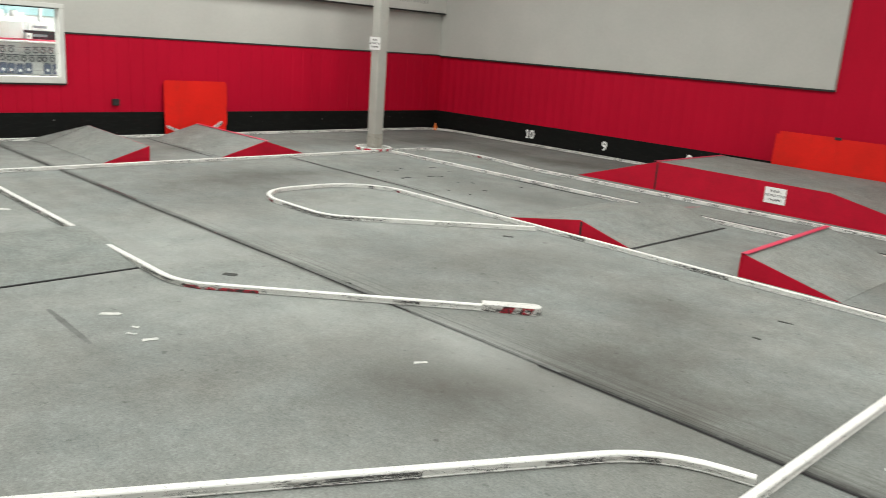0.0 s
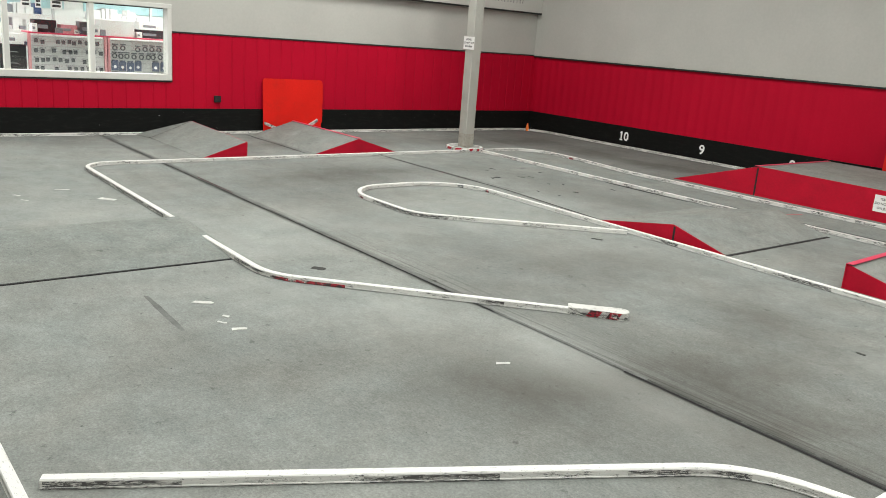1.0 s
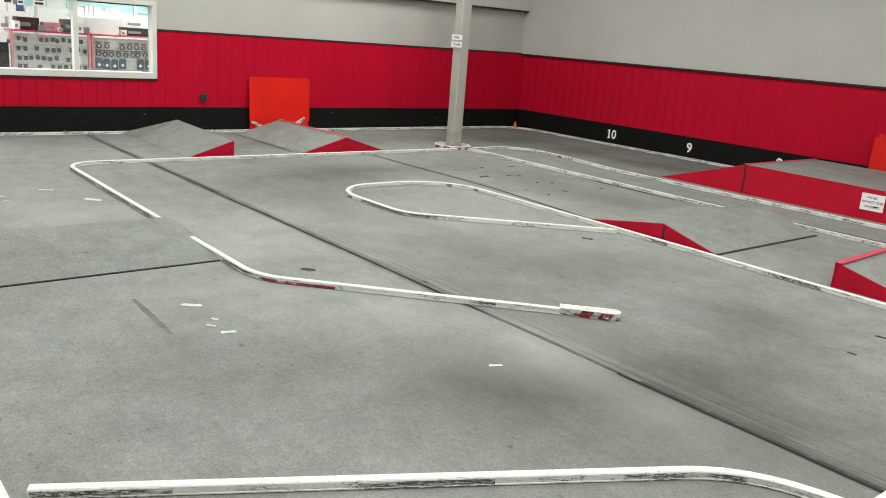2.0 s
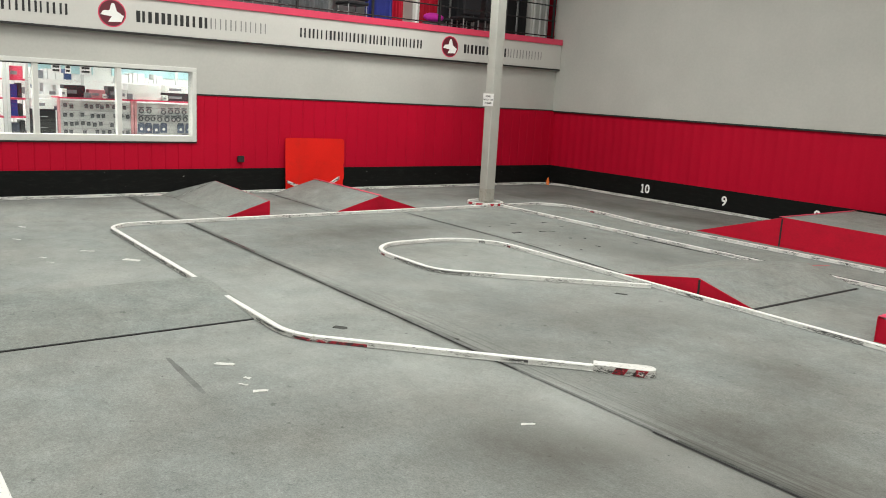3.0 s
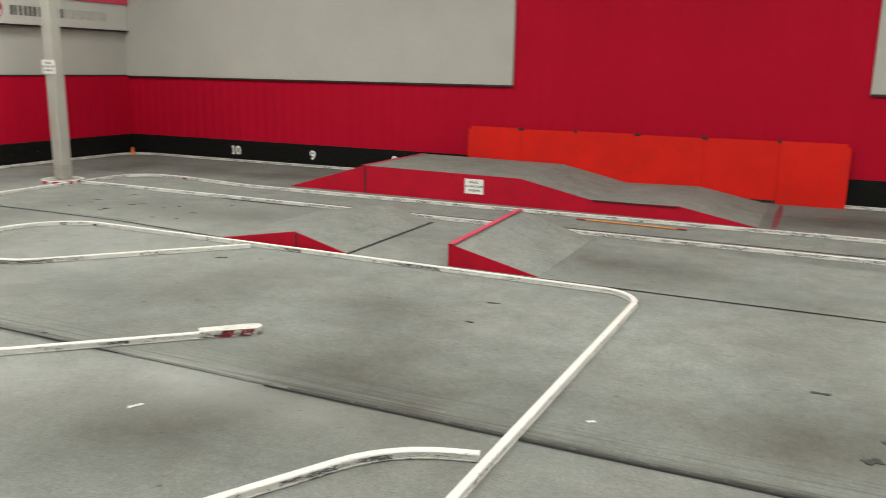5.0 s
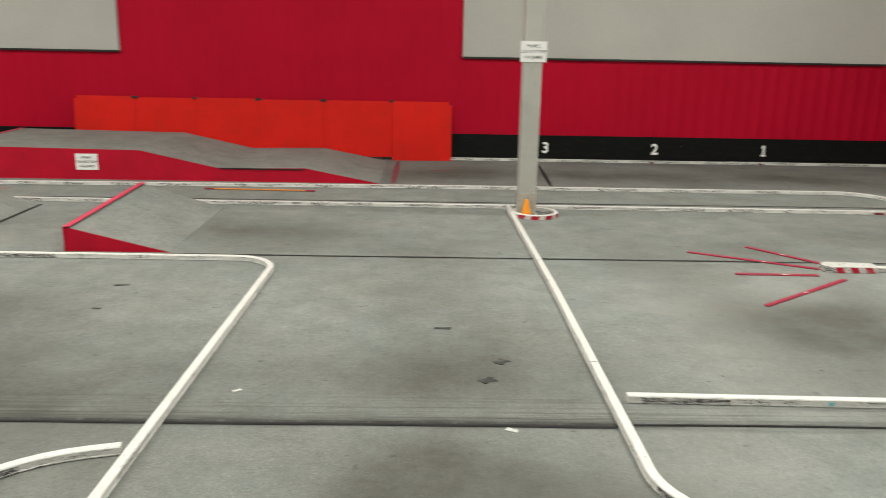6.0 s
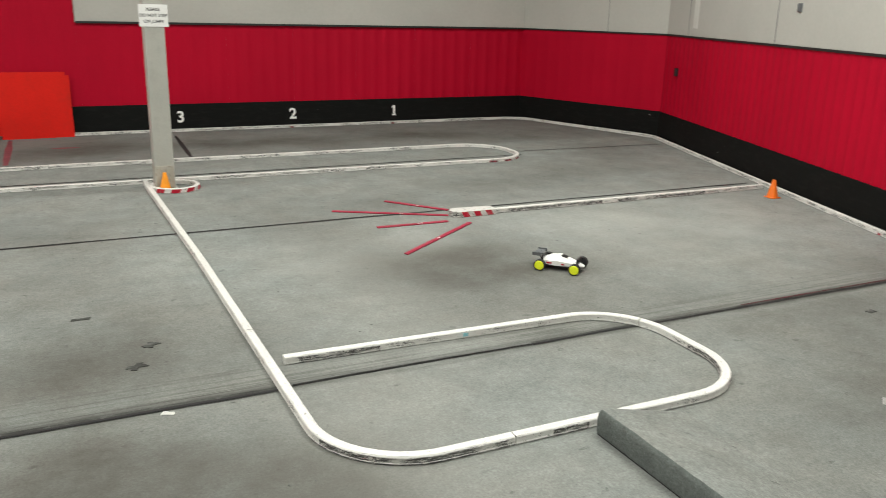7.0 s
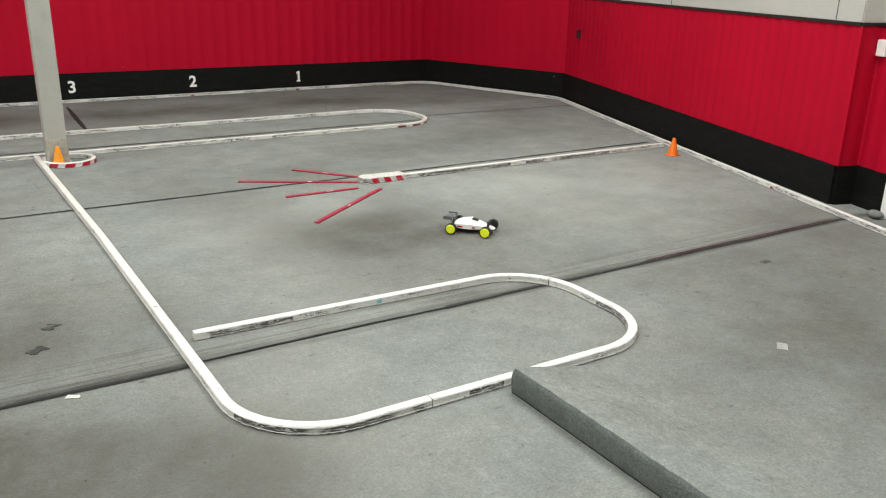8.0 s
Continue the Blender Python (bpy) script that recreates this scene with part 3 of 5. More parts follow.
for y0 in (3.98, 10.42, -2.4):
    letter_bars(y0, y0 + 1.18, 6, 2.79, 0.17, INK, 0.22)
    letter_bars(y0 + 1.18, y0 + 2.22, 6, 2.79, 0.17, FAINT_INK, 0.09)
    cy = y0 - 0.33
    bm = bmesh.new()
    rod(bm, (XW + 0.118, cy, 2.80), (XW + 0.123, cy, 2.80), 0.205, n=40)
    emblem = part("round_emblem", bm, PINK_RED, wall_w, "round dark red emblem with white shapes")
    bm = bmesh.new()
    rod(bm, (XW + 0.1235, cy, 2.80), (XW + 0.125, cy, 2.80), 0.188, n=40)
    part("emblem_disc", bm, MAROON, emblem)
    bm = bmesh.new()
    prism(bm, [(XW + 0.1255, cy + a, 2.80 + b) for a, b in ((-0.17, -0.03), (-0.13, 0.03), (-0.04, 0.04), (-0.01, 0.14), (0.03, 0.15), (0.07, 0.03), (0.17, -0.03), (0.13, -0.12), (-0.06, -0.13), (-0.01, -0.05), (-0.08, -0.04))], (0.002, 0, 0))
    part("emblem_shape", bm, WHITE, emblem)
for y0 in (6.78, 0.4):
    letter_bars(y0, y0 + 2.66, 16, 2.79, 0.16, INK, 0.17)

# shop window
window = thing("window_1", (XW, 0, 0), "long white framed shop window with four panes", "window", kind="structure")
bm = bmesh.new()
for y0, y1, z0, z1 in ((WY0 - 0.04, WY1 + 0.05, WZ0 - 0.08, WZ0 + 0.02), (WY0 - 0.04, WY1 + 0.05, WZ1 - 0.02, WZ1 + 0.05), (WY0 - 0.04, WY0 + 0.02, WZ0 + 0.02, WZ1 - 0.02), (WY1 - 0.02, WY1 + 0.05, WZ0 + 0.02, WZ1 - 0.02)):
    box(bm, -0.12, 0.05, y0, y1, z0, z1, 0.006)
part("window_frame", bm, FRAME, window, "white painted frame")
# black trim, with the shadow line below the frame painted into it
bm = bmesh.new()
box(bm, 0.0, 0.03, WY0 - 0.04, WY1 + 0.06, WZ0 - 0.106, WZ0 - 0.081)
box(bm, 0.0, 0.03, WY1 + 0.036, WY1 + 0.06, WZ0 - 0.08, 1.64)
part("edge_strip", bm, TRIM_BLACK, window, "thin black trim and painted shadow line round the frame foot")
MULL = (1.40, 2.58, 3.76)
for y in MULL:
    bm = bmesh.new()
    box(bm, -0.10, 0.03, y - 0.036, y + 0.036, WZ0 + 0.02, WZ1 - 0.02, 0.005)
    part("mullion", bm, FRAME, window)
ys = (WY0 + 0.02, *MULL, WY1 - 0.02)
for a, b in zip(ys, ys[1:]):
    bm = bmesh.new()
    box(bm, -0.062, -0.056, a, b, WZ0 + 0.02, WZ1 - 0.02)
    part("pane", bm, GLASS, window).visible_shadow = False
    # dark line across the top of the pane
    bm = bmesh.new()
    box(bm, -0.055, -0.035, a + 0.04, b - 0.04, WZ1 - 0.036, WZ1 - 0.021)
    part("gasket", bm, TRIM_BLACK, window, "dark strip at the head of the pane")

# closing walls and ceiling
for name, (x0, x1, y0, y1) in {"wall_south": (XW - 0.2, XE + 0.3, YS - 0.2, YS), "wall_far_east": (XE, XE + 0.2, YS, 10.6)}.items():
    bm = bmesh.new()
    box(bm, x0, x1, y0, y1, 0, CEIL)
    tagged(part(name, bm, GREY_WALL), "plain pale grey closing wall", "wall", kind="structure")
bm = bmesh.new()
box(bm, XW - 0.2, XE + 0.3, YS - 0.2, YN + 0.2, CEIL, CEIL + 0.2)
tagged(part("ceiling", bm, CEILING), "white painted high ceiling deck", "ceiling", kind="structure")


def strip_light(x, y, z, length, watts, group, hang=0.3):
    ob = thing("strip_light", (x, y, z), "white ceiling strip light", "lamp", group)
    bm = bmesh.new()
    box(bm, -length / 2, length / 2, -0.16, 0.16, 0.02, 0.08, 0.01)
    part("housing", bm, WHITE, ob)
    for s in (-length / 3, length / 3):
        bm = bmesh.new()
        rod(bm, (s, 0, 0.07), (s, 0, hang), 0.006, n=8)
        part("hanger", bm, STEEL, ob)
    for s in (-0.07, 0.07):
        bm = bmesh.new()
        rod(bm, (-length / 2 + 0.03, s, 0.005), (length / 2 - 0.03, s, 0.005), 0.013, n=8)
        part("tube", bm, TUBE, ob)
    lamp = bpy.data.lights.new("strip", "AREA")
    lamp.shape, lamp.size, lamp.size_y, lamp.energy, lamp.color = "RECTANGLE", length, 0.3, watts, (1.0, 0.985, 0.95)
    lo = new("strip_lamp", lamp)
    lo.location = (x, y, z - 0.03)


for x in (-10.5, -5.5, -0.5, 4.5):
    for y in (0.5, 4.6, 8.7):
        k = {-10.5: 1.6, -5.5: 0.68, -0.5: 0.65, 4.5: 1.4}[x] if y > 8 else (1.35 if x > 4 else 1.0)
        strip_light(x, y, CEIL - 0.3, 2.4, LAMP_W * k, "ceiling strip lights")

# ---------- columns ----------
def sign_board(parent, w, h, lines, at):
    bm = bmesh.new()
    box(bm, -w / 2, w / 2, -0.002, 0.002, -h / 2, h / 2)
    s = part("notice", bm, PAPER, parent, "white paper notice with black capitals", at=at)
    for k, txt in enumerate(lines):
        me = lettering(txt, 0.042, 0.0003)
        me.materials.append(INK)
        o = new("printed_line", me)
        o.parent = s
        o.matrix_basis = pose(0, -0.0035, h * (0.27 - 0.27 * k), 90, 0, 0)


WORDS = ("PLEASE.", "DO NOT STEP", "ON JUMPS")


def column(x, y, sz):
    ob = thing("steel_column", (x, y, 0), "pale grey square steel column with a notice", "column", "track columns")
    bm = bmesh.new()
    box(bm, -0.1, 0.1, -0.1, 0.1, 0.012, CEIL - 0.02, 0.012)
    part("shaft", bm, COLUMN, ob)
    bm = bmesh.new()
    box(bm, -0.13, 0.13, -0.13, 0.13, 0, 0.014, 0.003)
    part("base_plate", bm, COLUMN, ob)
    bm = bmesh.new()
    box(bm, -0.1015, 0.1015, -0.1015, 0.1015, 0.014, 0.27, 0.012)
    part("rubbed_foot", bm, FOOT, ob, "rust-stained foot of the column")
    sign_board(ob, 0.28, 0.216, WORDS, pose(0, -0.106, sz))
    return ob


column(-11.2, 9.48, 1.82)
column(1.16, 9.02, 1.79)

# ---------- border pipes ----------
def fillet(pts, radii):
    out = [Vector(pts[0])]
    for a, b, c, r in zip(pts, pts[1:], pts[2:], radii):
        a, b, c = Vector(a), Vector(b), Vector(c)
        u, v = (a - b).normalized(), (c - b).normalized()
        ang = u.angle(v)
        d = min(r / math.tan(ang / 2), (a - b).length * 0.98, (c - b).length * 0.98)
        r = d * math.tan(ang / 2)
        mid = b + (u + v).normalized() * (r / math.sin(ang / 2))
        p0, p1 = b + u * d, b + v * d
        n = max(4, int((math.pi - ang) / 0.12))
        for i in range(n + 1):
            q = p0.lerp(p1, i / n) - mid
            out.append(mid + q.normalized() * r)
    out.append(Vector(pts[-1]))
    return out


def sweep(bm, line, w=0.045, h=0.045, z=0.0):
    c = 0.005
    half = [(0.004, 0.0), (0.004, 0.003), (-0.0025, 0.004), (-0.0025, 0.009), (0.0, 0.011), (0.0, h - c), (c, h)]
    prof = [(-w / 2 + a, b) for a, b in half] + [(w / 2 - a, b) for a, b in half[::-1]]
    rings = []
    run = bm.verts.layers.float_vector.get("run") or bm.verts.layers.float_vector.new("run")
    done = random.uniform(0, 50)
    girth = [0.0]
    for (a, b), (c, d) in zip(prof, prof[1:]):
        girth.append(girth[-1] + math.hypot(c - a, d - b))
    for i, p in enumerate(line):
        a, b = line[max(0, i - 1)], line[min(len(line) - 1, i + 1)]
        done += (p - a).length
        t = (b - a).normalized()
        n = Vector((t.y, -t.x))
        rings.append([bm.verts.new((p.x + n.x * s, p.y + n.y * s, z + q)) for s, q in prof])
        for v, g in zip(rings[-1], girth):
            v[run] = (done, g, 0.0)
    for a, b in zip(rings, rings[1:]):
        for k in range(len(prof)):
            j = (k + 1) % len(prof)
            bm.faces.new((a[k], a[j], b[j], b[k]))
    bm.faces.new(rings[0]), bm.faces.new(rings[-1][::-1])


def cut(line, piece):
    """Splits a polyline into lengths of about one piece."""
    total = sum((b - a).length for a, b in zip(line, line[1:]))
    n = max(1, round(total / piece))
    L, runs, run, done, k = total / n, [], [line[0]], 0.0, 1
    for a, b in zip(line, line[1:]):
        seg = (b - a).length
        while k < n and done + seg > k * L + 1e-6:
            q = a.lerp(b, (k * L - done) / seg)
            d = (b - a).normalized() * 0.003
            if (q - d - run[-1]).length > 1e-4:
                run.append(q - d)
            runs.append(run)
            run = [q + d]
            k += 1
        if (b - run[-1]).length > 1e-4:
            run.append(b)
        done += seg
    runs.append(run)
    return runs


def border(pts, radii, label="scuffed white square border pipe lying on carpet", piece=2.4, h=0.044, w=0.052, bands=(), mat=None, clean=(0.0, 0.0)):
    line = fillet(pts, radii)
    o = line[0]
    ob = thing("track_border", (o.x, o.y, 0), label, "track border", "track borders")
    gone = 0.0
    for run in cut([p - o for p in line], piece):
        bm = bmesh.new()
        length = sum((b - a).length for a, b in zip(run, run[1:]))
        fresh = clean[0] < gone + length / 2 < clean[1]
        gone += length
        k = random.uniform(-0.0015, 0.0015)
        sweep(bm, run, w, h + k)
        part("pipe_length", bm, PIPE if fresh or not mat else mat, ob)
    for s0, s1, mat in bands:
        acc, seg = 0.0, []
        for a, b in zip(line, line[1:]):
            L = (b - a).length
            lo, hi = max(s0, acc), min(s1, acc + L)
            if hi > lo + 1e-5:
                for s in (lo, hi):
                    q = a.lerp(b, (s - acc) / L) - o
                    if not seg or (q - seg[-1]).length > 1e-4:
                        seg.append(q)
            acc += L
        if len(seg) > 1:
            bm = bmesh.new()
            sweep(bm, seg, w + 0.004, h * (0.62 if mat is RED_TAPE else 0.92))
            part("tape_band", bm, RED_BAND if mat is RED_TAPE else PIPE_BLACK, ob, "worn red tape band" if mat is RED_TAPE else "stretch blackened by tyres")
    return ob


border([(-10.72, 9.16), (-10.72, 2.80), (-5.50, 2.75), (-3.68, 4.47)], [0.40, 0.6],
       bands=((6.5, 9.2, RUBBER), (10.85, 11.40, RUBBER), (11.40, 12.0, RED_TAPE), (13.0, 13.2, RUBBER)))
border([(-5.38, 6.86), (-6.88, 5.16), (-8.39, 5.15), (-8.39, 6.97), (-1.24, 6.90), (-1.305, 3.2), (-1.33, 0.58)], [0.55, 0.60, 0.75, 0.36, 3.0],
       bands=((1.9, 3.0, RUBBER), (3.2, 3.3, RED_TAPE), (5.2, 5.28, RUBBER), (5.62, 5.68, RED_TAPE), (8.3, 8.6, RUBBER), (9.7, 10.2, RUBBER)))
border([(-3.31, 0.65), (-1.80, 3.375), (-1.36, 3.50)], [0.75], bands=((0.01, 0.55, RUBBER), (1.3, 1.9, RUBBER), (2.5, 3.1, RUBBER)))
border([(-4.9, 0.55), (-1.38, 0.55)], [])
border([(-10.72, 9.5), (-10.72, 10.62), (-9.6, 10.62), (-8.2, 10.40), (-5, 10.42), (0, 10.56), (5.95, 10.56), (5.95, 9.30), (3, 9.33), (1.0, 9.33), (-10.7, 9.40)],
       [0.55, 1.5, 1.0, 4, 4, 0.55, 0.55, 3, 3], mat=PIPE_DIRTY, clean=(15.6, 18.6), bands=((1.9, 2.0, RED_TAPE), (18.42, 18.55, RED_TAPE), (18.66, 18.79, RED_TAPE), (18.90, 19.02, RED_TAPE)))
border([(0.99, 9.24), (1.062, 6.2), (1.088, 2.87), (3.455, 2.86), (3.455, 4.06), (1.165, 4.12)], [4.0, 0.47, 0.44, 0.45], bands=((6.05, 6.95, RUBBER), (7.2, 7.4, RUBBER), (8.4, 8.9, RUBBER), (9.98, 10.04, RUBBER), (11.1, 11.58, RUBBER)))
border([(3.97, 6.82), (7.55, 6.80)], [], mat=PIPE_DIRTY, bands=((0.03, 1.3, RUBBER), (1.5, 2.7, RUBBER)))
off = 0.075
wall_line = [(XW + off, -2.0), (XW + off, YN - off), (C2[0] - 0.06, YN - off), (C3[0] - 0.11, C3[1]), (6.77, 4.2), (6.2, 2.5)]
border(wall_line, [0.6, 0.5, 0.6, 0.8], "dirty scuffed white border pipe along the wall base", mat=PIPE_DIRTY, clean=(34.6, 39.6), bands=((31.94, 32.0, RED_TAPE), (33.72, 33.78, RED_TAPE), (45.0, 45.06, RED_TAPE)))


def ring(x, y, r, n=10):
    ob = thing("column_ring", (x, y, 0), "white ring with red stripes round the column foot", "track border", "column rings")
    bm = bmesh.new()
    pts = [Vector((r * math.cos(a), r * math.sin(a))) for a in np.linspace(0, 2 * math.pi, 33)]
    sweep(bm, pts, 0.045, 0.05)
    part("hoop", bm, PIPE, ob)
    for k in range(n):
        a0 = 2 * math.pi * k / n
        bm = bmesh.new()
        prev = None
        for j in range(5):
            a = a0 + 0.09 * j
            lo = bm.verts.new(((r + 0.026) * math.cos(a), (r + 0.026) * math.sin(a), 0.004))
            hi = bm.verts.new(((r + 0.026) * math.cos(a + 0.07), (r + 0.026) * math.sin(a + 0.07), 0.044))
            if prev:
                bm.faces.new((prev[0], lo, hi, prev[1]))
            prev = (lo, hi)
        part("red_stripe", bm, RED_STRIPE, ob)


ring(-11.08, 9.36, 0.30)
ring(1.26, 8.97, 0.235)


def end_block(x, y, ang, length, width, label, stripes, stripe, mat):
    """A low white end block with a round nose and slanting red stripes."""
    ob = thing("end_block", pose(x, y, 0, 0, 0, ang), label, "track border", "striped end blocks")
    pts = [(0, -width * 0.40), (length - width / 2, -width / 2)]
    pts += [(length - width / 2 + width / 2 * math.sin(a), -width / 2 * math.cos(a)) for a in np.linspace(0.2, math.pi - 0.2, 11)]
    pts += [(length - width / 2, width / 2), (0, width * 0.40)]
    bm = bmesh.new()
    prism(bm, [(a, b, 0.0) for a, b in pts], (0, 0, 0.055))
    part("block", bm, BLOCK, ob)
    for x0 in stripes:
        for s in (-1, 1):
            bm = bmesh.new()
            y0, y1 = (s * (width * (0.40 + 0.10 * min(1.0, q / (length - width / 2))) + 0.003) for q in (x0, x0 + stripe))
            prism(bm, [(x0, y0, 0.004), (x0 + stripe, y1, 0.004), (x0 + 0.03 + stripe, y1, 0.052), (x0 + 0.03, y0, 0.052)], (0, s * 0.002, 0))
            part("red_stripe", bm, mat, ob)


end_block(-3.86, 4.33, 43, 0.44, 0.125, "worn white paddle-shaped end block with rubbed red patches", (0.13, 0.27), 0.085, RED_BAND)
end_block(3.985, 6.83, 178, 0.47, 0.18, "white round-nosed block with red stripes on carpet", (0.03, 0.16, 0.29), 0.065, RED_STRIPE)


def stick(a, b, label="red flat wooden stick lying on the carpet"):
    a, b = Vector(a), Vector(b)
    L = (b - a).length
    ob = thing("marker_stick", pose(a.x, a.y, 0.0, 0, 0, math.degrees(math.atan2(b.y - a.y, b.x - a.x))), label, "stick", "red marker sticks")
    bm = bmesh.new()
    box(bm, 0, L, -0.021, 0.021, 0.0, 0.011, 0.003)
    part("lath", bm, STICK, ob)
    for k in (0.5,):
        bm = bmesh.new()
        s = L * (k + random.uniform(-0.08, 0.08))
        box(bm, s, s + random.uniform(0.03, 0.06), -0.012, -0.002, 0.0112, 0.0122)
        part("bare_patch", bm, PAPER, ob, "pale chipped patch")


stick((2.51, 7.40), (3.51, 6.86))
stick((3.15, 7.63), (3.60, 7.06))
stick((2.70, 6.67), (3.41, 6.66))
stick((2.62, 5.81), (3.58, 6.54))
p = thing("fallen_pole", (-2.77, 10.24, 0), "thin amber pole with red tips lying on carpet", "pole")
bm = bmesh.new()
rod(bm, (0.12, -0.004, 0.013), (1.28, -0.046, 0.013), 0.010)
part("rod", bm, surface("amber_pole_paint", (0.62, 0.22, 0.05), 0.5, 0.1), p)
for a, b in ((0.0, 0.119), (1.281, 1.40)):
    bm = bmesh.new()
    rod(bm, (a, -a / 28, 0.013), (b, -b / 28, 0.013), 0.0105)
    part("red_tip", bm, STICK, p, "red painted pole tip")

# ---------- jumps ----------
def jump(label, prof, near, far, along, far_scale=1.0, trims=(), joints=()):
    """A carpeted ramp. prof: (s, height) along the lane; along 'x' or 'y'; near and far are the other coordinate."""
    s0 = prof[0][0]
    at = (s0, near, 0) if along == "x" else (near, s0, 0)
    ob = thing("jump_ramp", at, label, "ramp", "track jumps")
    w = far - near

    def P(s, k, z):
        return (s - s0, w * k, z) if along == "x" else (w * k, s - s0, z)

    for (a, za), (b, zb) in zip(prof, prof[1:]):
        if abs(b - a) < 1e-4:
            continue
        bm = bmesh.new()
        t = 0.014
        q = [P(a, 0.004, za + 0.004), P(b, 0.004, zb + 0.004), P(b, 0.996, zb * far_scale + 0.004), P(a, 0.996, za * far_scale + 0.004)]
        prism(bm, q, (0, 0, -t if max(za, zb) > t else -0.003))
        part("deck", bm, CARPET_DECK, ob, "grey carpeted deck")
    low = [(prof[0][0], 0.0)] + [(s, z + 0.002 if z > 0.01 else 0.0) for s, z in prof] + [(prof[-1][0], 0.0)]
    clean = []
    for q in low:
        if not clean or math.dist(q, clean[-1]) > 0.003:
            clean.append(q)
    if math.dist(clean[0], clean[-1]) < 0.003:
        clean.pop()
    for k, sc in ((0.0, 1.0), (1.0, far_scale)):
        bm = bmesh.new()
        d = 0.012 if (k == 0) == (w > 0) else -0.012
        prism(bm, [P(s, k, z * sc) for s, z in clean], (0, d, 0) if along == "x" else (d, 0, 0))
        part("side_panel", bm, RED_WOOD, ob, "red painted plywood side")
    for s, z in (prof[0], prof[-1]):
        if z > 0.03:
            bm = bmesh.new()
            g = -0.008 if s == prof[0][0] else 0.008
            q = [P(s, -0.004, 0), P(s, 1.0, 0), P(s, 1.0, z * far_scale + 0.004), P(s, -0.004, z + 0.004)]
            prism(bm, q, (g, 0, 0) if along == "x" else (0, g, 0))
            part("end_panel", bm, RED_WOOD, ob)
    for s, z in trims:
        bm = bmesh.new()
        q = [P(s - 0.03, -0.006, z + 0.007), P(s + 0.03, -0.006, z + 0.007), P(s + 0.03, 1.006, z * far_scale + 0.007), P(s - 0.03, 1.006, z * far_scale + 0.007)]
        prism(bm, q, (0, 0, 0.003))
        part("ridge_tape", bm, PINK_RED, ob, "crimson tape on the ridge")
    for s, z in joints:
        bm = bmesh.new()
        g = -0.003 if w > 0 else 0.003
        q = [P(s - 0.012, 0, 0.0), P(s + 0.012, 0, 0.0), P(s + 0.012, 0, z - 0.014), P(s - 0.012, 0, z - 0.014)]
        prism(bm, q, (0, g, 0) if along == "x" else (g, 0, 0))
        part("joint", bm, TRIM_BLACK, ob)
    return ob


kick = jump("carpeted kicker ramp with a red painted side", [(4.47, 0.0), (5.14, 0.215)], -10.95, -13.0, "y", far_scale=1.22)
bm = bmesh.new()
prism(bm, [(-2.05, 0.0, 0.003), (-2.05, 0.66, 0.264), (-2.45, -0.12, 0.003)], (0, 0, 0.004))
part("flank", bm, CARPET_DECK, kick, "sloping carpet flank")
jump("double-sided carpeted ramp with red sides and ridge tape", [(6.31, 0.0), (7.08, 0.22), (7.80, 0.0)], -11.0, -13.2, "y", trims=((7.10, 0.222),), far_scale=1.05)
jump("low carpeted take-off ramp with red side", [(-6.01, 0.0), (-4.99, 0.17), (-4.34, 0.0)], 7.11, 9.18, "x", joints=((-4.97, 0.17),))
jump("carpeted kicker with red side and crimson ridge tape", [(-3.18, 0.22), (-2.26, 0.0)], 7.13, 9.12, "x", trims=((-3.155, 0.220),), far_scale=1.22)
table = jump("long red-sided carpeted tabletop jump with down ramps", [(-7.70, 0.0), (-6.30, 0.42), (-3.78, 0.395), (-2.73, 0.17), (-1.60, 0.19), (-0.60, 0.0)], 10.85, 12.95, "x",
             trims=((-6.32, 0.42),), joints=((-6.30, 0.42),))
sign_board(table, 0.29, 0.216, WORDS, pose(3.22, -0.006, 0.235))
# no real opening here: a black strip paints the shade of the gap
bm = bmesh.new()
box(bm, 4.97, 6.10, -0.012, 0.02, 0.168, 0.182)
part("gap_shadow", bm, TRIM_BLACK, table, "black strip for the shade under the lifted carpet")
wedge = thing("jump_ramp", (2.318, 2.78, 0), "carpeted wedge ramp with an open furry carpet edge", "ramp", "track jumps")
for name, mat, prof, label in (("edge", CARPET_PILE, [(0.004, 0.0), (0.0, 0.02), (-0.003, 0.06), (-0.003, 0.10), (0.002, 0.118), (0.012, 0.1295)], "furry carpet edge, darkened for its shade"),
                               ("deck", CARPET_DECK, [(0.012, 0.1295), (0.024, 0.133), (0.04, 0.1325), (0.15, 0.105), (0.30, 0.068), (0.45, 0.030), (0.54, 0.006), (0.56, 0.001)], "grey carpeted deck")):
    bm = bmesh.new()
    rows = []
    ys = [0.0, -0.004, -0.012] + [-0.03 * i for i in range(1, 106)]
    for y in ys:
        sink = {0.0: 0.014, -0.004: 0.005, -0.012: 0.001}.get(y, 0.0)
        rows.append([bm.verts.new((x + 0.004 * noise.noise(Vector((x * 9, y * 22, z * 30))), y, max(0.0, z - sink * min(1.0, z * 12) + 0.0035 * noise.noise(Vector((x * 8 + 5, y * 17, 1)))) if z > 0.002 else 0.0)) for x, z in prof])
    for a, b in zip(rows, rows[1:]):
        for i in range(len(prof) - 1):
            bm.faces.new((a[i], a[i + 1], b[i + 1], b[i]))
    part(name, bm, mat, wedge, label, smooth=True)
bm = bmesh.new()
prism(bm, [(0.004, -0.001, 0.0), (0.0, -0.001, 0.11), (0.03, -0.001, 0.122), (0.15, -0.001, 0.097), (0.56, -0.001, 0.0)], (0, -0.012, 0))
